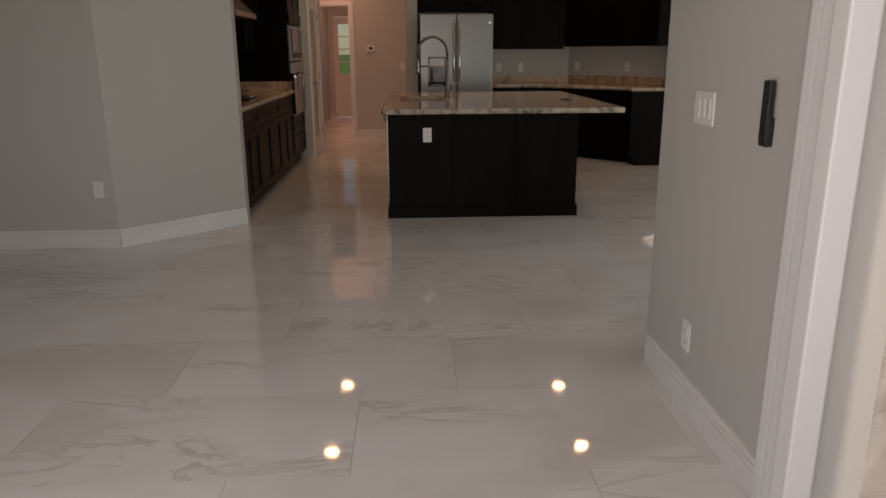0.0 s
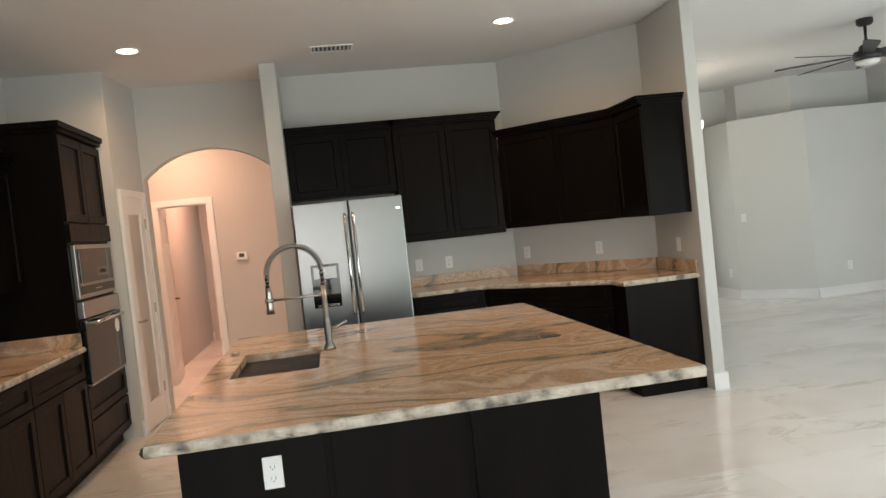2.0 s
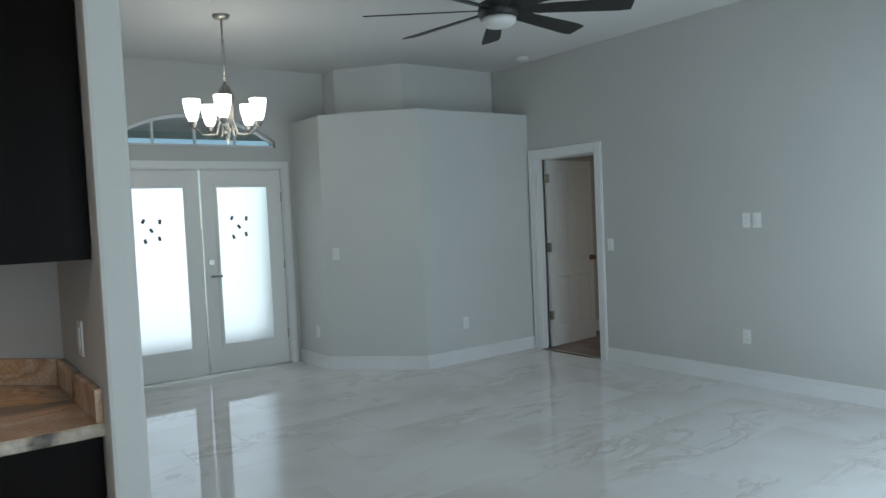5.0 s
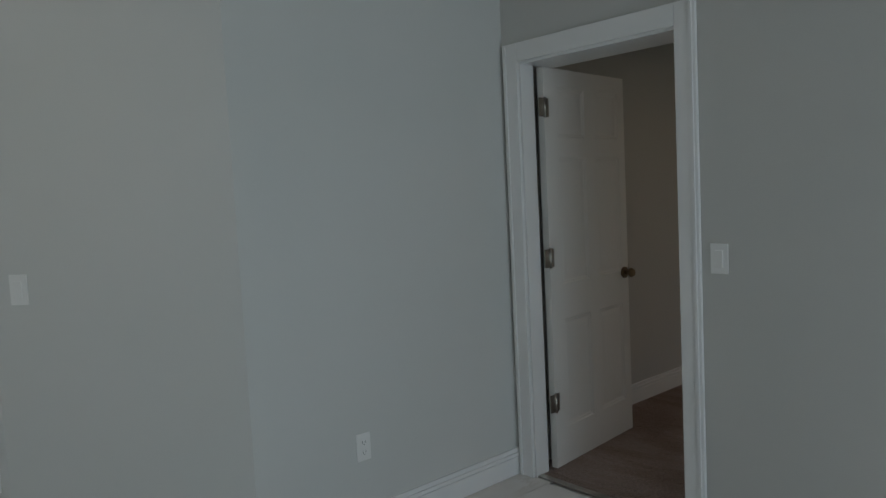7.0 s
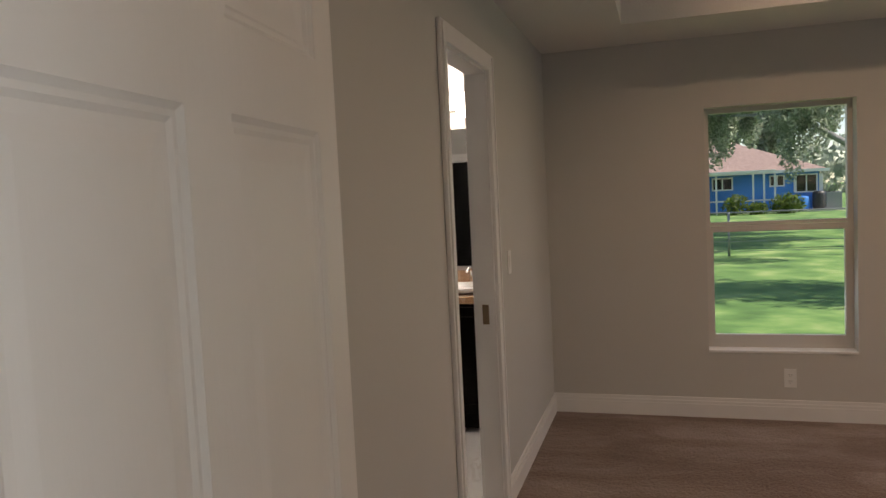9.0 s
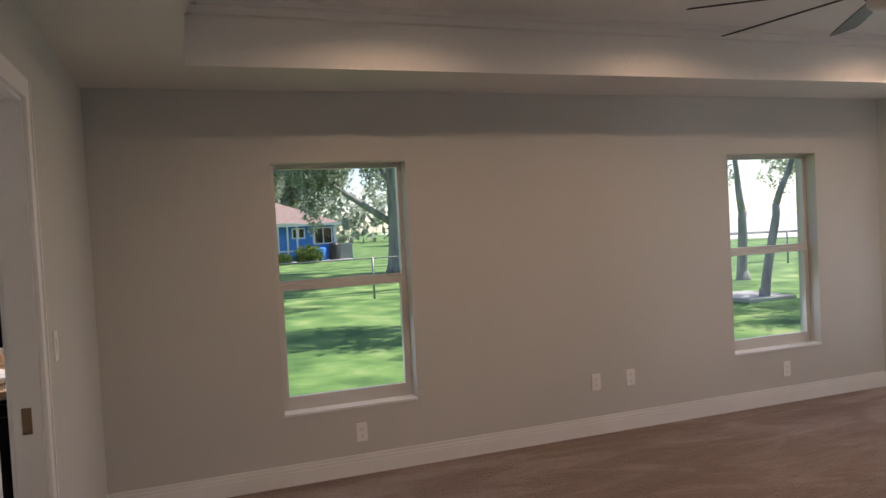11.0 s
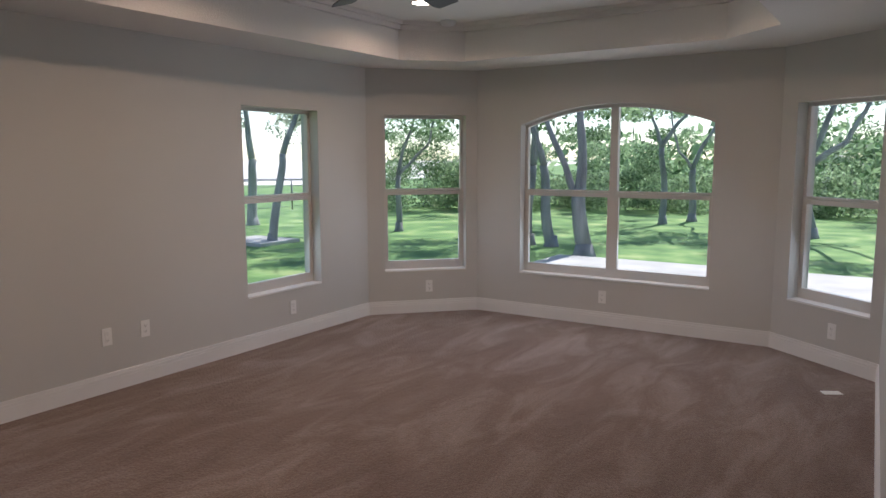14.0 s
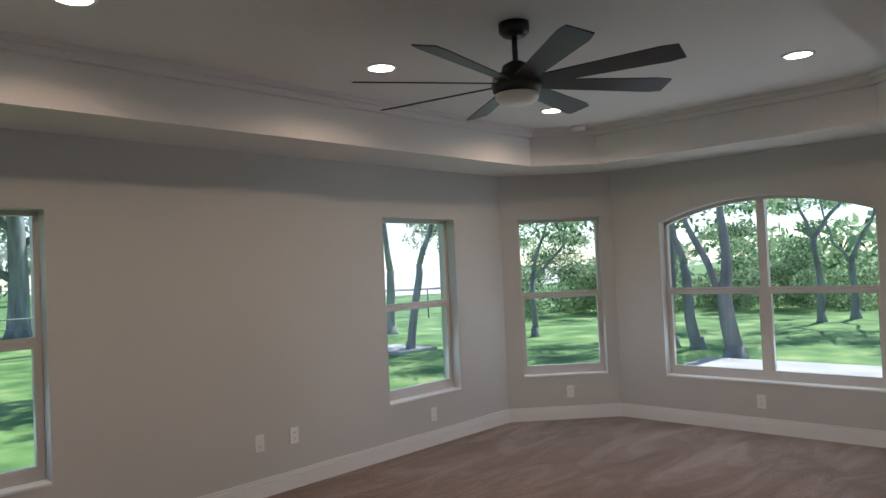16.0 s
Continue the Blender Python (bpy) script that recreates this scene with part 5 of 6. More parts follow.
def ceiling_fan(x, y, z_ceiling, z_hub, radius, turn, label, light=True):
    t = thing("ceiling_fan", pose(x, y, 0), label, "ceiling fan")
    bm = bmesh.new()
    add_lathe(bm, [(0.075, z_ceiling), (0.075, z_ceiling - 0.045), (0.055, z_ceiling - 0.065), (0.02, z_ceiling - 0.07)], 28)
    part("canopy", bm, FANBLACK, t)
    bm = bmesh.new()
    add_lathe(bm, [(0.014, z_ceiling - 0.06), (0.014, z_hub + 0.10)], 14)
    part("downrod", bm, FANBLACK, t)
    bm = bmesh.new()
    add_lathe(bm, [(0.03, z_hub + 0.12), (0.065, z_hub + 0.10), (0.075, z_hub + 0.06), (0.115, z_hub + 0.05), (0.125, z_hub + 0.0), (0.115, z_hub - 0.03), (0.10, z_hub - 0.04)], 32)
    part("motor", bm, FANBLACK, t)
    bm = bmesh.new()
    add_lathe(bm, [(0.108, z_hub - 0.04), (0.105, z_hub - 0.065), (0.08, z_hub - 0.085), (0.03, z_hub - 0.092)], 28)
    part("light_bowl", bm, FANLIGHT, t, "white opal light bowl")
    for i in range(8):
        bm = bmesh.new()
        n = 10
        rows = []
        for k in range(n + 1):
            r = 0.10 + (radius - 0.10) * k / n
            wd = 0.045 + 0.028 * k / n if k < n else 0.060
            rows.append([bm.verts.new((r, s * wd, dz)) for s, dz in ((-1, 0.003), (1, 0.003), (1, -0.003), (-1, -0.003))])
        for a, b in zip(rows, rows[1:]):
            for q in range(4):
                bm.faces.new((a[q], a[(q + 1) % 4], b[(q + 1) % 4], b[q]))
        bm.faces.new(rows[0])
        bm.faces.new(rows[-1][::-1])
        bm.transform(pose(0, 0, z_hub + 0.012, 0, 0, turn + 45 * i) @ pose(0, 0, 0, -14, 0, 0))
        part("blade", bm, FANBLACK, t)
    return t


ceiling_fan(10.40, 9.457, HT, 2.40, 0.80, 10, "black eight-blade ceiling fan with an opal light in the tray")
ceiling_fan(5.56, 10.17, H, 2.70, 0.82, 8, "black eight-blade ceiling fan in the living room")

ch = thing("chandelier", pose(4.58, 12.2, -0.07), "five-arm nickel chandelier with white glass shades, lit", "chandelier")
bm = bmesh.new()
add_lathe(bm, [(0.065, H + 0.07), (0.06, H + 0.05), (0.02, H + 0.035)], 24)
part("canopy", bm, NICKEL, ch)
bm = bmesh.new()
add_tube(bm, [(0, 0, H + 0.04), (0, 0, 2.62)], 0.008)
for k in range(4):
    add_lathe(bm, [(0.012, 2.66 + k * 0.09), (0.012, 2.675 + k * 0.09)], 10)
part("stem", bm, NICKEL, ch)
bm = bmesh.new()
add_lathe(bm, [(0.012, 2.63), (0.02, 2.60), (0.012, 2.5), (0.012, 2.30), (0.035, 2.27), (0.03, 2.22), (0.012, 2.19), (0.004, 2.16)], 18)
part("hub", bm, NICKEL, ch)
for i in range(5):
    k = 2 * math.pi * i / 5 + 0.5
    cx, sy = math.cos(k), math.sin(k)
    bm = bmesh.new()
    add_tube(bm, [(0.02 * cx, 0.02 * sy, 2.60), (0.06 * cx, 0.06 * sy, 2.52), (0.04 * cx, 0.04 * sy, 2.36), (0.08 * cx, 0.08 * sy, 2.24), (0.18 * cx, 0.18 * sy, 2.23), (0.25 * cx, 0.25 * sy, 2.29)], 0.008)
    add_lathe(bm, [(0.012, 2.28), (0.03, 2.31), (0.026, 2.33)], 14, (0.25 * cx, 0.25 * sy, 0))
    arm = part("arm", bm, NICKEL, ch)
    bm = bmesh.new()
    add_lathe(bm, [(0.025, 2.325), (0.042, 2.36), (0.058, 2.43), (0.064, 2.49), (0.058, 2.488), (0.04, 2.38)], 18, (0.25 * cx, 0.25 * sy, 0))
    part("shade", bm, SHADE, arm, "white glass shade, lit")
glow = bpy.data.lights.new("chandelier_lamp", "POINT")
glow.energy, glow.color, glow.shadow_soft_size = 9, (1, 0.9, 0.75), 0.25
new("chandelier_lamp", glow).location = (4.58, 12.2, 2.08)

# ---- bathroom ----
va = thing("bath_vanity", pose(12.715, 14.6, 0, 0, 0, -90), "dark vanity cabinet with a granite top", "vanity")
part("body", box_bm(0, 1.75, -0.55, 0, 0.10, 0.82), ESPRESSO, va)
for i in range(4):
    bm = bmesh.new()
    shaker(bm, 1.75 * i / 4, 1.75 * (i + 1) / 4, 0.12, 0.80)
    bm.transform(pose(0, -0.55, 0))
    part("door", bm, ESPRESSO, va)
part("toe_kick", box_bm(0, 1.75, -0.48, 0, 0, 0.10), ESPRESSO, va)
part("top", box_bm(-0.01, 1.76, -0.58, 0, 0.82, 0.86, bevel=0.004), GRANITE, va)
part("backsplash", box_bm(-0.01, 1.76, -0.02, 0, 0.86, 0.97), GRANITE, va)
for sx in (0.45, 1.35):
    bm = bmesh.new()
    add_lathe(bm, [(0.10, 0.86), (0.19, 0.875), (0.20, 0.90), (0.19, 0.902), (0.16, 0.875)], 28, (sx, -0.30, 0))
    part("basin", bm, PORCELAIN, va, "white porcelain basin")
    bm = bmesh.new()
    add_tube(bm, [(sx, -0.07, 0.86), (sx, -0.07, 0.97), (sx, -0.10, 1.0), (sx, -0.18, 0.98)], 0.011)
    part("tap", bm, CHROME, va)
mi = thing("bath_mirror", pose(12.715, 14.6, 0, 0, 0, -90), "wide frameless bathroom mirror", "mirror")
part("glass", box_bm(0.05, 1.70, -0.012, -0.004, 1.0, 1.95), MIRROR, mi)
bl = thing("vanity_light", pose(12.715, 13.25, 2.12, 0, 0, -90), "vanity light bar with lit glass shades", "wall light")
part("backplate", box_bm(-0.3, 0.3, -0.03, 0, -0.05, 0.05, bevel=0.006), NICKEL, bl)
for k in (-0.2, 0.0, 0.2):
    bm = bmesh.new()
    add_tube(bm, [(k, -0.03, 0), (k, -0.09, 0.0)], 0.012)
    arm = part("arm", bm, NICKEL, bl)
    bm = bmesh.new()
    add_lathe(bm, [(0.045, -0.10), (0.05, 0.06), (0.03, 0.065)], 18, (k, -0.10, 0))
    part("shade", bm, SHADE, arm, "lit glass shade")
bp = bpy.data.lights.new("bath_lamp", "POINT")
bp.energy, bp.color, bp.shadow_soft_size = 25, (1, 0.95, 0.88), 0.2
new("bath_lamp", bp).location = (12.2, 13.4, 2.3)
cab = thing("bath_cabinet", pose(9.06, 13.2, 0, 0, 0, 90), "dark glass shower enclosure framed in white", "shower")
part("frame", box_bm(0, 1.6, -0.06, 0, 0, 2.0), TRIM, cab)
part("glass", box_bm(0.1, 1.5, -0.066, -0.06, 0.1, 1.9), BLACKGLASS, cab)

# ---- outdoors ----
GZ = -0.22
bm = bmesh.new()
n = 48
rings = []
for r in (0.01, 20, 60, 150, 400):
    rings.append([bm.verts.new((10 + r * math.cos(2 * math.pi * i / n), 5 + r * math.sin(2 * math.pi * i / n), GZ)) for i in range(n)])
for a, b in zip(rings, rings[1:]):
    for i in range(n):
        bm.faces.new((a[i], a[(i + 1) % n], b[(i + 1) % n], b[i]))
structure("ground", bm, GRASS, None, "green lawn mottled in colour for grass tone and dappled shade")
structure("pavement", box_bm(5.0, 13.3, 0.70, 5.75, GZ - 0.1, -0.14, bevel=0.01), CONCRETE, None, "pale concrete patio slab")
structure("pavement", box_bm(19.0, 20.3, 1.2, 2.3, GZ - 0.1, GZ + 0.07, bevel=0.01), CONCRETE, None, "pale concrete pad at the foot of a tree")


def leaf_cloud(name, clumps, mat, parent=None, seed=1, kind="", label=""):
    """Many small leaves round clump centres (x, y, z, rx, ry, rz, count, size)."""
    rng = np.random.default_rng(seed)
    vs, fs = [], []
    for cx, cy, cz, rx, ry, rz, count, size in clumps:
        p = rng.normal(size=(count, 3))
        p /= np.linalg.norm(p, axis=1)[:, None]
        p *= (rng.random((count, 1)) ** 0.45)
        p = p * (rx, ry, rz) + (cx, cy, cz)
        u = rng.normal(size=(count, 3))
        u /= np.linalg.norm(u, axis=1)[:, None]
        v = np.cross(u, rng.normal(size=(count, 3)))
        v /= np.linalg.norm(v, axis=1)[:, None]
        s = size * (0.6 + 0.8 * rng.random((count, 1)))
        base = len(vs)
        q = np.stack([p - u * s, p + v * s * 0.45, p + u * s, p - v * s * 0.45], axis=1).reshape(-1, 3)
        vs.extend(map(tuple, q))
        fs.extend((base + 4 * i, base + 4 * i + 1, base + 4 * i + 2, base + 4 * i + 3) for i in range(count))
    me = bpy.data.meshes.new(name)
    me.from_pydata(vs, [], fs)
    me.materials.append(mat)
    ob = new(name, me)
    if parent is not None:
        ob.parent = parent
    return tagged(ob, label, kind=kind)


def tree(x, y, height, r, lean, seed, label, crown=True, leaf=None, crown_r=3.0, fork=0.45, leaf_size=0.16, count=330, moss=False):
    rnd = random.Random(seed)
    t = thing("tree", pose(x, y, GZ), label, "tree")
    pts = [(lean[0] * s * s * height + 0.12 * math.sin(5 * s + seed), lean[1] * s * s * height + 0.10 * math.sin(4 * s + seed * 2), height * s - 0.1) for s in (0, 0.04, 0.12, 0.25, 0.4, 0.6, 0.8, 1.0)]
    bm = bmesh.new()
    add_tube(bm, pts, [r * k for k in (1.5, 1.15, 1.0, 0.92, 0.82, 0.62, 0.4, 0.15)], 12)
    part("trunk", bm, BARK, t)
    tips = []
    for i in range(7):
        s = fork + (0.9 - fork) * i / 7
        b = Vector(pts[0]).lerp(Vector(pts[-1]), s)
        k = rnd.random() * 6.28
        L = crown_r * (0.6 + 0.5 * rnd.random())
        mid = b + Vector((math.cos(k) * L * 0.5, math.sin(k) * L * 0.5, L * 0.35))
        tip = b + Vector((math.cos(k) * L, math.sin(k) * L, L * (0.35 + 0.3 * rnd.random())))
        bm = bmesh.new()
        add_tube(bm, [b, mid, tip], [r * 0.42, r * 0.26, r * 0.06], 8)
        part("limb", bm, BARK, t)
        tips += [mid, tip]
    if crown:
        cl = []
        for p in tips + [Vector(pts[-1])]:
            for _ in range(2):
                q = p + Vector((rnd.uniform(-1, 1), rnd.uniform(-1, 1), rnd.uniform(-0.4, 0.7)))
                cl.append((q.x, q.y, q.z, 1.1, 1.1, 0.75, count, leaf_size))
                if moss:
                    cl.append((q.x, q.y, q.z - 1.0, 0.5, 0.5, 1.5, count, leaf_size * 0.8))
        leaf_cloud("crown", cl, leaf or LEAF, t, seed)
    return t


def forked_tree(x, y, r, right, trunk, limbs, seed, label, leaf=None, top=7.0, crown=10, count=260, leaf_size=0.07):
    """A trunk and its limbs through (sideways, height) points, sideways along the unit vector right, drawn on up to the crown."""
    rnd = random.Random(seed)
    t = thing("tree", pose(x, y, GZ), label, "tree")

    def bent(pts, r0, r1, sides):
        out = []
        for (sa, za), (sb, zb) in zip(pts, pts[1:]):
            for k in range(4):
                f = k / 4
                g = f * f * (3 - 2 * f) * 0.4 + f * 0.6
                w = r0 * 0.25 * math.sin(seed + 3.1 * (za + (zb - za) * f))
                s = sa + (sb - sa) * g + w
                out.append((s * right[0] - w * right[1], s * right[1] + w * right[0], za + (zb - za) * f))
        out.append((pts[-1][0] * right[0], pts[-1][0] * right[1], pts[-1][1]))
        n = len(out)
        bm = bmesh.new()
        add_tube(bm, out, [r0 + (r1 - r0) * (k / (n - 1)) * (1 + 0.12 * math.sin(k * 2.3 + seed)) for k in range(n)], sides)
        return bm, Vector(out[-1])

    r *= 0.8
    bm, tip = bent([(trunk[0][0], trunk[0][1] - 0.1)] + trunk[1:], r * 1.18, r * 0.85, 12)
    bm2 = bmesh.new()
    part("trunk", bm, BARK, t)
    add_lathe(bm2, [(r * 2.0, -0.06), (r * 1.45, 0.06), (r * 1.15, 0.22)], 12)
    part("root_flare", bm2, BARK, t)
    tips = [tip]
    for pts, lr in limbs:
        s0, z0 = pts[-1]
        sp, zp = pts[-2]
        k = (top - z0) / max(zp and z0 - zp, 0.3)
        pts = pts + [(s0 + (s0 - sp) * min(k, 4.0) * 0.6, top - rnd.random())]
        lr *= 0.8
        bm, tip = bent(pts, lr, lr * 0.4, 9)
        part("limb", bm, BARK, t)
        tips.append(tip)
        for q in range(3):
            f = 0.45 + 0.18 * q
            b = Vector((pts[-2][0] * right[0], pts[-2][0] * right[1], pts[-2][1])).lerp(tip, f)
            d = Vector((rnd.uniform(-1, 1), rnd.uniform(-1, 1), rnd.uniform(0.1, 0.8))) * rnd.uniform(0.8, 1.7)
            bm = bmesh.new()
            add_tube(bm, [b, b + d * 0.5 + Vector((0, 0, 0.1)), b + d], [lr * 0.35, lr * 0.22, lr * 0.06], 6)
            part("limb", bm, BARK, t)
            tips.append(b + d)
    cl = []
    for k in range(crown):
        p = rnd.choice(tips)
        q = p + Vector((rnd.uniform(-1.3, 1.3), rnd.uniform(-1.3, 1.3), rnd.uniform(-0.6, 0.8)))
        cl.append((q.x, q.y, max(q.z, 2.7), rnd.uniform(0.4, 1.0), rnd.uniform(0.4, 1.0), rnd.uniform(0.25, 0.6), count, leaf_size))
    leaf_cloud("crown", cl, leaf or LEAF, t, seed)
    return t


# two slim trunks by the pad on the lawn, mossy oaks by the blue house
forked_tree(19.26, 1.73, 0.10, (-0.69, -0.72), [(0, 0), (0.15, 1.04), (0.26, 1.85)], [([(0.26, 1.85), (0.58, 2.65)], 0.085)], 3, "slim grey oak trunk by a concrete pad", MOSS)
forked_tree(22.8, -0.99, 0.145, (-0.67, -0.74), [(0, 0), (-0.02, 0.85), (0.05, 1.74)], [([(0.05, 1.74), (-0.08, 2.77)], 0.12)], 5, "slim grey oak trunk on the open lawn", MOSS)
tree(36.0, 4.3, 9.5, 0.34, (0.0, 0.06), 8, "spreading oak hung with grey moss", leaf=MOSS, crown_r=5.5, fork=0.22, leaf_size=0.10, count=1000, moss=True)
tree(43.0, 11.5, 10.0, 0.40, (0.0, -0.1), 9, "large mossy oak behind the fence", leaf=MOSS, crown_r=5.0, fork=0.35, leaf_size=0.13, count=800, moss=True)
tree(80.0, -17.0, 11.0, 0.5, (0.0, 0.1), 10, "distant oak hung with grey moss", leaf=MOSS, crown_r=6.0, fork=0.2, leaf_size=0.35, moss=True)
tree(74.0, 3.0, 12.0, 0.5, (0.0, 0.0), 11, "distant oak behind the blue house", leaf=MOSS, crown_r=6.0, fork=0.2, leaf_size=0.35, moss=True)
# two oaks out of view, added only for their dappled shade
tree(20.0, 5.4, 11.0, 0.22, (0.0, 0.05), 31, "unseen tall oak added to dapple the lawn with shade", leaf=MOSS, crown_r=4.5, fork=0.62, leaf_size=0.14, count=260)
tree(28.0, 3.0, 12.0, 0.25, (0.0, 0.08), 32, "unseen tall oak farther out, added to shade the lawn", leaf=MOSS, crown_r=5.0, fork=0.6, leaf_size=0.14, count=300)
bm = bmesh.new()
add_prism(bm, [(39, -24), (50, -14), (300, -60), (300, -300), (120, -300)], GZ - 0.1, GZ + 0.02)
structure("ground_sand", bm, SAND, None, "pale sunlit sandy lot beyond the lawn")
bm = bmesh.new()
add_prism(bm, [(46.5, -29.5), (58.5, -18.5), (62.0, -21.5), (50.0, -32.5)], GZ, GZ + 0.05)
structure("road", bm, ASPHALT, None, "narrow grey asphalt road across the sandy lot")
# grey oaks in front of the wood behind the patio
OAK = "grey oak trunk in front of the wood"
forked_tree(13.06, 0.15, 0.165, (-0.93, -0.37), [(0, 0), (-0.05, 0.6), (-0.10, 1.2)], [([(-0.12, 1.0), (-0.28, 1.35), (-0.68, 2.33)], 0.10), ([(-0.08, 1.1), (-0.08, 1.5), (-0.11, 2.43)], 0.14)], 21, "large twin-stemmed grey oak by the patio")
forked_tree(14.15, -0.86, 0.12, (-0.91, -0.41), [(0, 0), (-0.11, 0.82), (-0.18, 1.6)], [([(-0.18, 1.6), (-0.45, 2.6)], 0.09)], 22, OAK)
forked_tree(14.63, -0.87, 0.10, (-0.90, -0.44), [(0, 0), (-0.04, 0.81), (0.05, 1.6)], [([(0.05, 1.6), (0.10, 2.6)], 0.08)], 23, OAK)
forked_tree(13.63, -6.8, 0.10, (-0.96, -0.27), [(0, 0), (-0.01, 1.14), (-0.08, 2.0)], [([(-0.08, 2.0), (0.2, 2.5), (0.59, 2.96)], 0.08), ([(-0.08, 2.0), (-0.20, 2.4), (-0.38, 2.82)], 0.07)], 24, OAK, crown=7)
forked_tree(13.16, -7.95, 0.115, (-0.97, -0.23), [(0, 0), (-0.02, 0.7), (-0.02, 1.44)], [([(-0.02, 1.4), (0.15, 1.9), (0.51, 2.61)], 0.085), ([(-0.02, 1.4), (-0.16, 1.65), (-0.41, 1.92), (-0.6, 2.6)], 0.06)], 25, "forked grey oak in front of the wood", crown=7)
forked_tree(18.51, -1.68, 0.085, (-0.81, -0.59), [(0, 0), (0.0, 1.34)], [([(0.0, 1.34), (0.36, 1.7), (0.74, 2.13)], 0.06), ([(0.0, 1.34), (0.1, 1.9), (0.36, 2.59)], 0.06)], 26, OAK, crown=18)
forked_tree(9.93, -5.12, 0.12, (-1.0, -0.09), [(0, 0), (-0.18, 1.2), (-0.2, 1.7)], [([(-0.2, 1.5), (0.15, 1.8), (0.53, 2.06), (0.95, 2.9)], 0.10), ([(-0.2, 1.6), (0.1, 2.3), (0.35, 3.0)], 0.10)], 27, OAK, crown=9)
forked_tree(15.9, -3.2, 0.09, (-0.87, -0.49), [(0, 0), (0.08, 1.2)], [([(0.08, 1.2), (0.3, 2.0), (0.25, 2.9)], 0.07)], 28, OAK, crown=12)
forked_tree(11.7, -8.6, 0.08, (-0.99, -0.16), [(0, 0), (0.05, 1.3)], [([(0.05, 1.3), (-0.25, 2.2), (-0.3, 3.0)], 0.06)], 29, OAK, crown=8)
rnd = random.Random(4)
cl = []
for i in range(520):
    k = rnd.uniform(-0.95, 1.05)
    d = rnd.uniform(12.5, 17.5)
    ang = math.radians(-90) + k * 0.9
    x, y = 11.5 + d * math.cos(ang) * 1.15, 2.0 + d * math.sin(ang)
    z = GZ + rnd.choice([0.25, 0.35, 0.5, 0.7, 1.0, 1.4, 1.9, 2.5, 3.3, 4.4])
    if x > 8.3 and (12.3 - y) / (x - 8.3) < 1.27:
        continue
    if z > 1.2 and math.sin(x * 1.7) + math.sin(x * 0.8 + y * 0.5 + 1.0) < (0.4 if x < 14.5 else -0.7):
        continue
    rr = rnd.uniform(0.3, 0.95)
    cl.append((x, y, z, rr * rnd.uniform(0.8, 1.3), rr, rr * rnd.uniform(0.4, 0.8), int(620 * rr), rnd.uniform(0.04, 0.065)))
leaf_cloud("undergrowth", cl, LEAF, None, 77, "stuff", "dense green undergrowth and low branches along the wood")
cl = []
for i in range(44):
    a = rnd.uniform(-2.6, -1.0)
    d = rnd.uniform(30, 44)
    cl.append((11 + d * math.cos(a), 3 + d * math.sin(a), GZ + rnd.uniform(0.3, 2.6), 3.0, 3.0, 1.3, 260, 0.30))
leaf_cloud("far_woods", cl, LEAF, None, 78, "stuff", "distant green wood")
# far tree line; the pale moss leaf colour stands in for haze
cl = []
for i in range(26):
    a = rnd.uniform(-0.6, 0.3)
    d = rnd.uniform(95, 120)
    cl.append((11 + d * math.cos(a), 5 + d * math.sin(a), GZ + rnd.uniform(1, 6), 6, 6, 3, 200, 0.7))
leaf_cloud("far_trees", cl, MOSS, None, 79, "stuff", "distant trees beyond the lawn, haze put into their pale leaves")

# blue house across the lawn
ho = thing("blue_house", pose(53.0, 3.5, GZ), "bright blue stucco house with a shingled hip roof", "house")
part("wall", box_bm(0, 9, 0, 18, 0, 2.32), STUCCO_BLUE, ho)
bm = bmesh.new()
lo = [bm.verts.new(v) for v in ((-0.7, -0.4, 2.30), (9.7, -0.4, 2.30), (9.7, 18.7, 2.30), (-0.7, 18.7, 2.30))]
hi = [bm.verts.new(v) for v in ((4.5, 5.2, 4.7), (4.5, 13, 4.7))]
bm.faces.new((lo[0], lo[1], hi[0]))
bm.faces.new((lo[1], lo[2], hi[1], hi[0]))
bm.faces.new((lo[2], lo[3], hi[1]))
bm.faces.new((lo[3], lo[0], hi[0], hi[1]))
bm.faces.new(lo[::-1])
part("roof", bm, SHINGLE, ho)
part("fascia", box_bm(-0.72, -0.66, -0.42, 18.7, 2.18, 2.34), ALU, ho)
for y0, y1, z0, z1 in ((0.15, 1.15, 1.1, 2.0), (1.85, 2.5, 1.5, 2.0), (4.6, 5.6, 1.4, 2.0)):
    wn = part("window", box_bm(-0.06, 0.0, y0 - 0.08, y1 + 0.08, z0 - 0.08, z1 + 0.08), ALU, ho)
    part("pane", box_bm(-0.075, -0.06, y0, (y0 + y1) / 2 - 0.04, z0, z1), BLACKGLASS, wn)
    part("pane", box_bm(-0.075, -0.06, (y0 + y1) / 2 + 0.04, y1, z0, z1), BLACKGLASS, wn)
for y in (-0.02, 1.3):
    part("shutter", box_bm(-0.05, -0.01, y - 0.18, y, 1.05, 2.05, bevel=0.005), ALU, ho)
structure("pavement", box_bm(51.2, 53.0, 2.6, 8.0, GZ - 0.1, GZ + 0.05), CONCRETE, None, "pale concrete strip along the blue house")
en = thing("screen_enclosure", pose(50.6, 6.05, GZ), "white framed screen porch against the blue house", "porch")
for y in (0, 0.55, 1.1, 3.0, 4.6):
    part("post", box_bm(0, 0.09, y, y + 0.09, 0, 2.3), ALU, en)
for z in (0.7, 2.22):
    part("rail", box_bm(0.01, 0.08, 0, 4.69, z, z + 0.08), ALU, en)
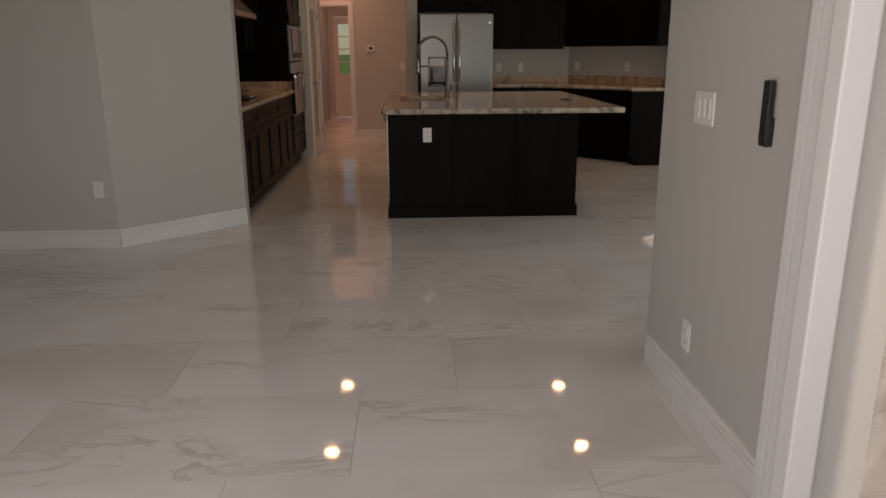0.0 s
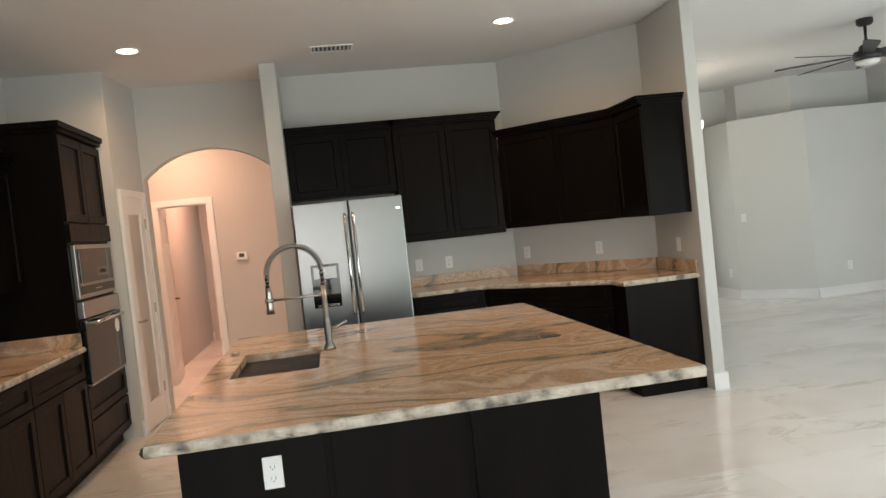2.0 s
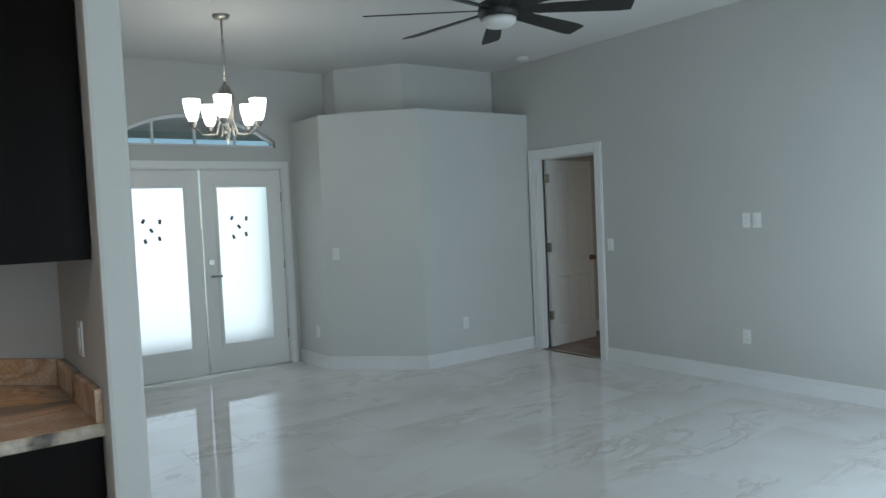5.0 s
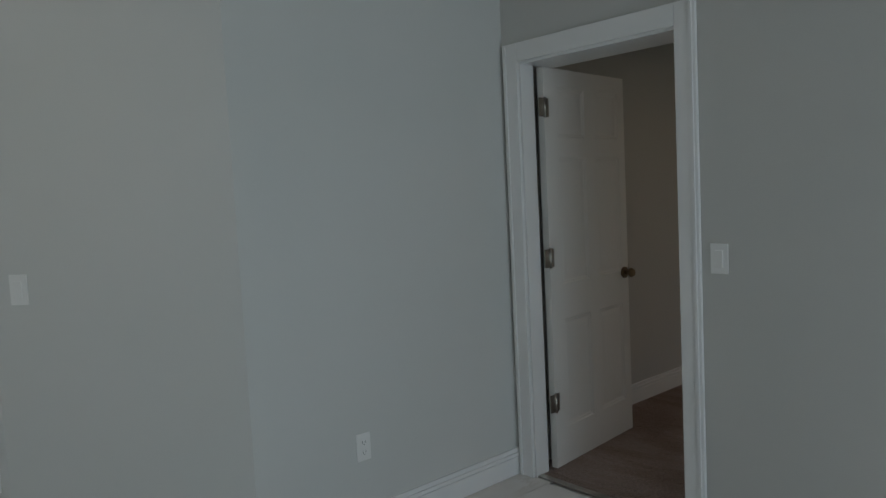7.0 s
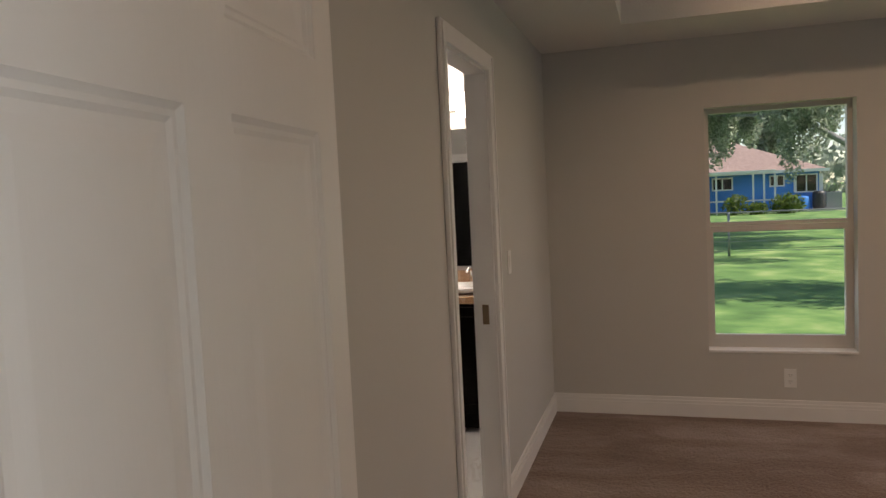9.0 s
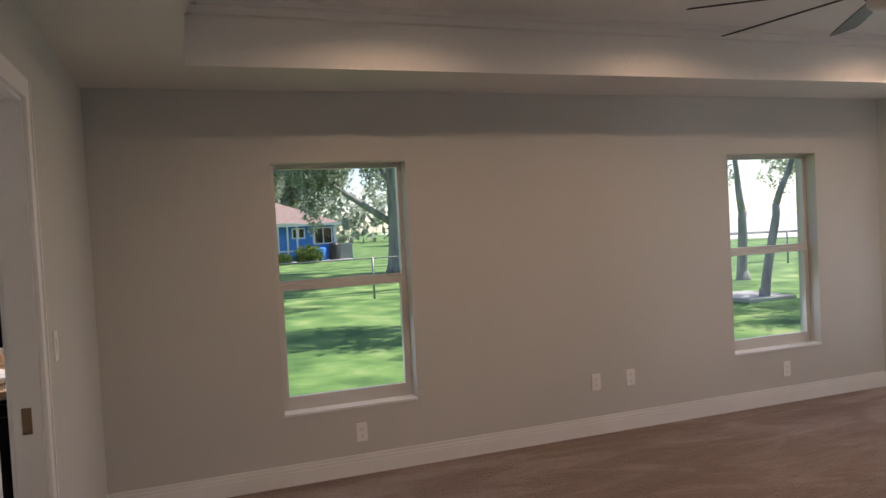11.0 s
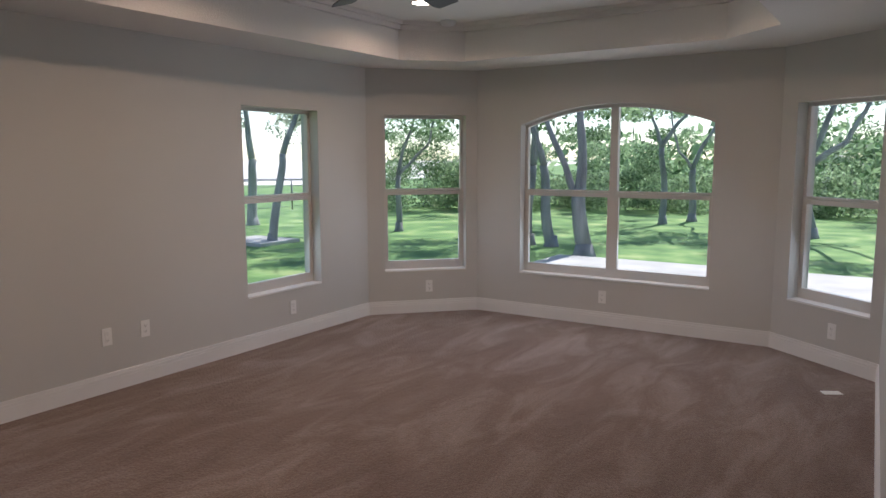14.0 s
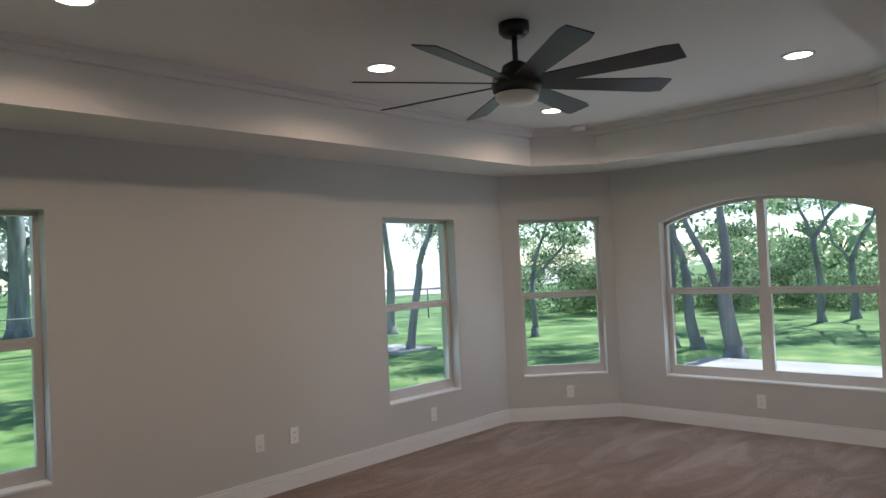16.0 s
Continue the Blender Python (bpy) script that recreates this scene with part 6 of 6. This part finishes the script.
part("screen_roof", box_bm(0, 2.4, 0, 4.69, 2.3, 2.38), ALU, en)
cl = [(50.0, 5.6, GZ + 0.5, 0.8, 0.9, 0.6, 600, 0.12), (49.8, 7.1, GZ + 0.3, 0.5, 0.6, 0.35, 400, 0.11), (49.8, 8.2, GZ + 0.5, 0.6, 0.7, 0.7, 400, 0.12)]
for k, c1 in enumerate(cl):
    b = thing("bush", pose(0, 0, 0), "yellow-green rounded garden bush", "bush", "garden bushes")
    leaf_cloud("leaves", [c1], SHRUB, b, 90 + k)
for y, r, h, mt, lab in ((4.5, 0.36, 0.75, STUCCO_BLUE, "blue plastic barrel by the house wall"), (3.65, 0.34, 1.0, SLOT, "dark wheelie bin by the house wall")):
    b = thing("barrel", pose(52.2, y, GZ + 0.05), lab, "bin")
    bm = bmesh.new()
    add_lathe(bm, [(r * 0.9, 0), (r, h * 0.3), (r, h * 0.85), (r * 0.9, h), (r * 0.5, h + 0.04)], 18)
    part("drum", bm, mt, b)
ac = thing("condenser_unit", pose(52.4, 2.45, GZ), "grey air-conditioner condenser beside the house", "air conditioner")
part("case", box_bm(0, 0.8, 0, 0.8, 0.0, 1.0, bevel=0.03), GALV, ac)
bm = bmesh.new()
add_lathe(bm, [(0.34, 1.0), (0.33, 1.03), (0.05, 1.035)], 20, (0.4, 0.4, 0))
part("fan_guard", bm, SLOT, ac)

fe = thing("wire_fence", pose(26.0, -14, GZ), "low galvanised wire fence across the lawn", "fence")
for i in range(16):
    bm = bmesh.new()
    add_tube(bm, [(0, i * 2.7 + 0.2, 0), (0, i * 2.7 + 0.2, 1.05)], 0.028, 8)
    part("post", bm, GALV, fe)
bm = bmesh.new()
for z in (0.12, 0.35, 0.58, 0.81):
    add_tube(bm, [(0, 0, z), (0, 42, z)], 0.006, 5)
part("wires", bm, GALV, fe)
bm = bmesh.new()
add_tube(bm, [(0, 0, 1.03), (0, 42, 1.03)], 0.018, 8)
part("top_rail", bm, GALV, fe)

# ---- floor tiles, last ----
TW, TH_, GAP = 1.20, 0.60, 0.0014
bm = bmesh.new()
add_box(bm, GAP / 2, TW - GAP / 2, GAP / 2, TH_ - GAP / 2, -0.010, 0.0, bevel=0.0)
tile_mesh = mesh_of("tile", bm, TILE)
for iy in range(20):
    y = 2.10 + iy * TH_
    for ix in range(-1, 12):
        xx = -5.65 + ix * TW + (0.4 * (iy % 3))
        if xx + TW < -5.6 or xx > 7.9 or (xx + TW > 7.985):
            if xx > 7.9 or xx + TW < -5.6:
                continue
        cx, cy = xx + TW / 2, y + TH_ / 2
        if cx > 1.6 and cy < 3.2 + (cx - 1.0) * 0.93 - 1.2:
            continue
        if cx < -2.9 and cy > 6.2:
            continue
        t = new("tile", tile_mesh)
        t.parent = FLOOR
        t.location = (xx, y, 0)
        if xx + TW > 7.99:
            t.scale = ((7.985 - xx) / TW, 1, 1)
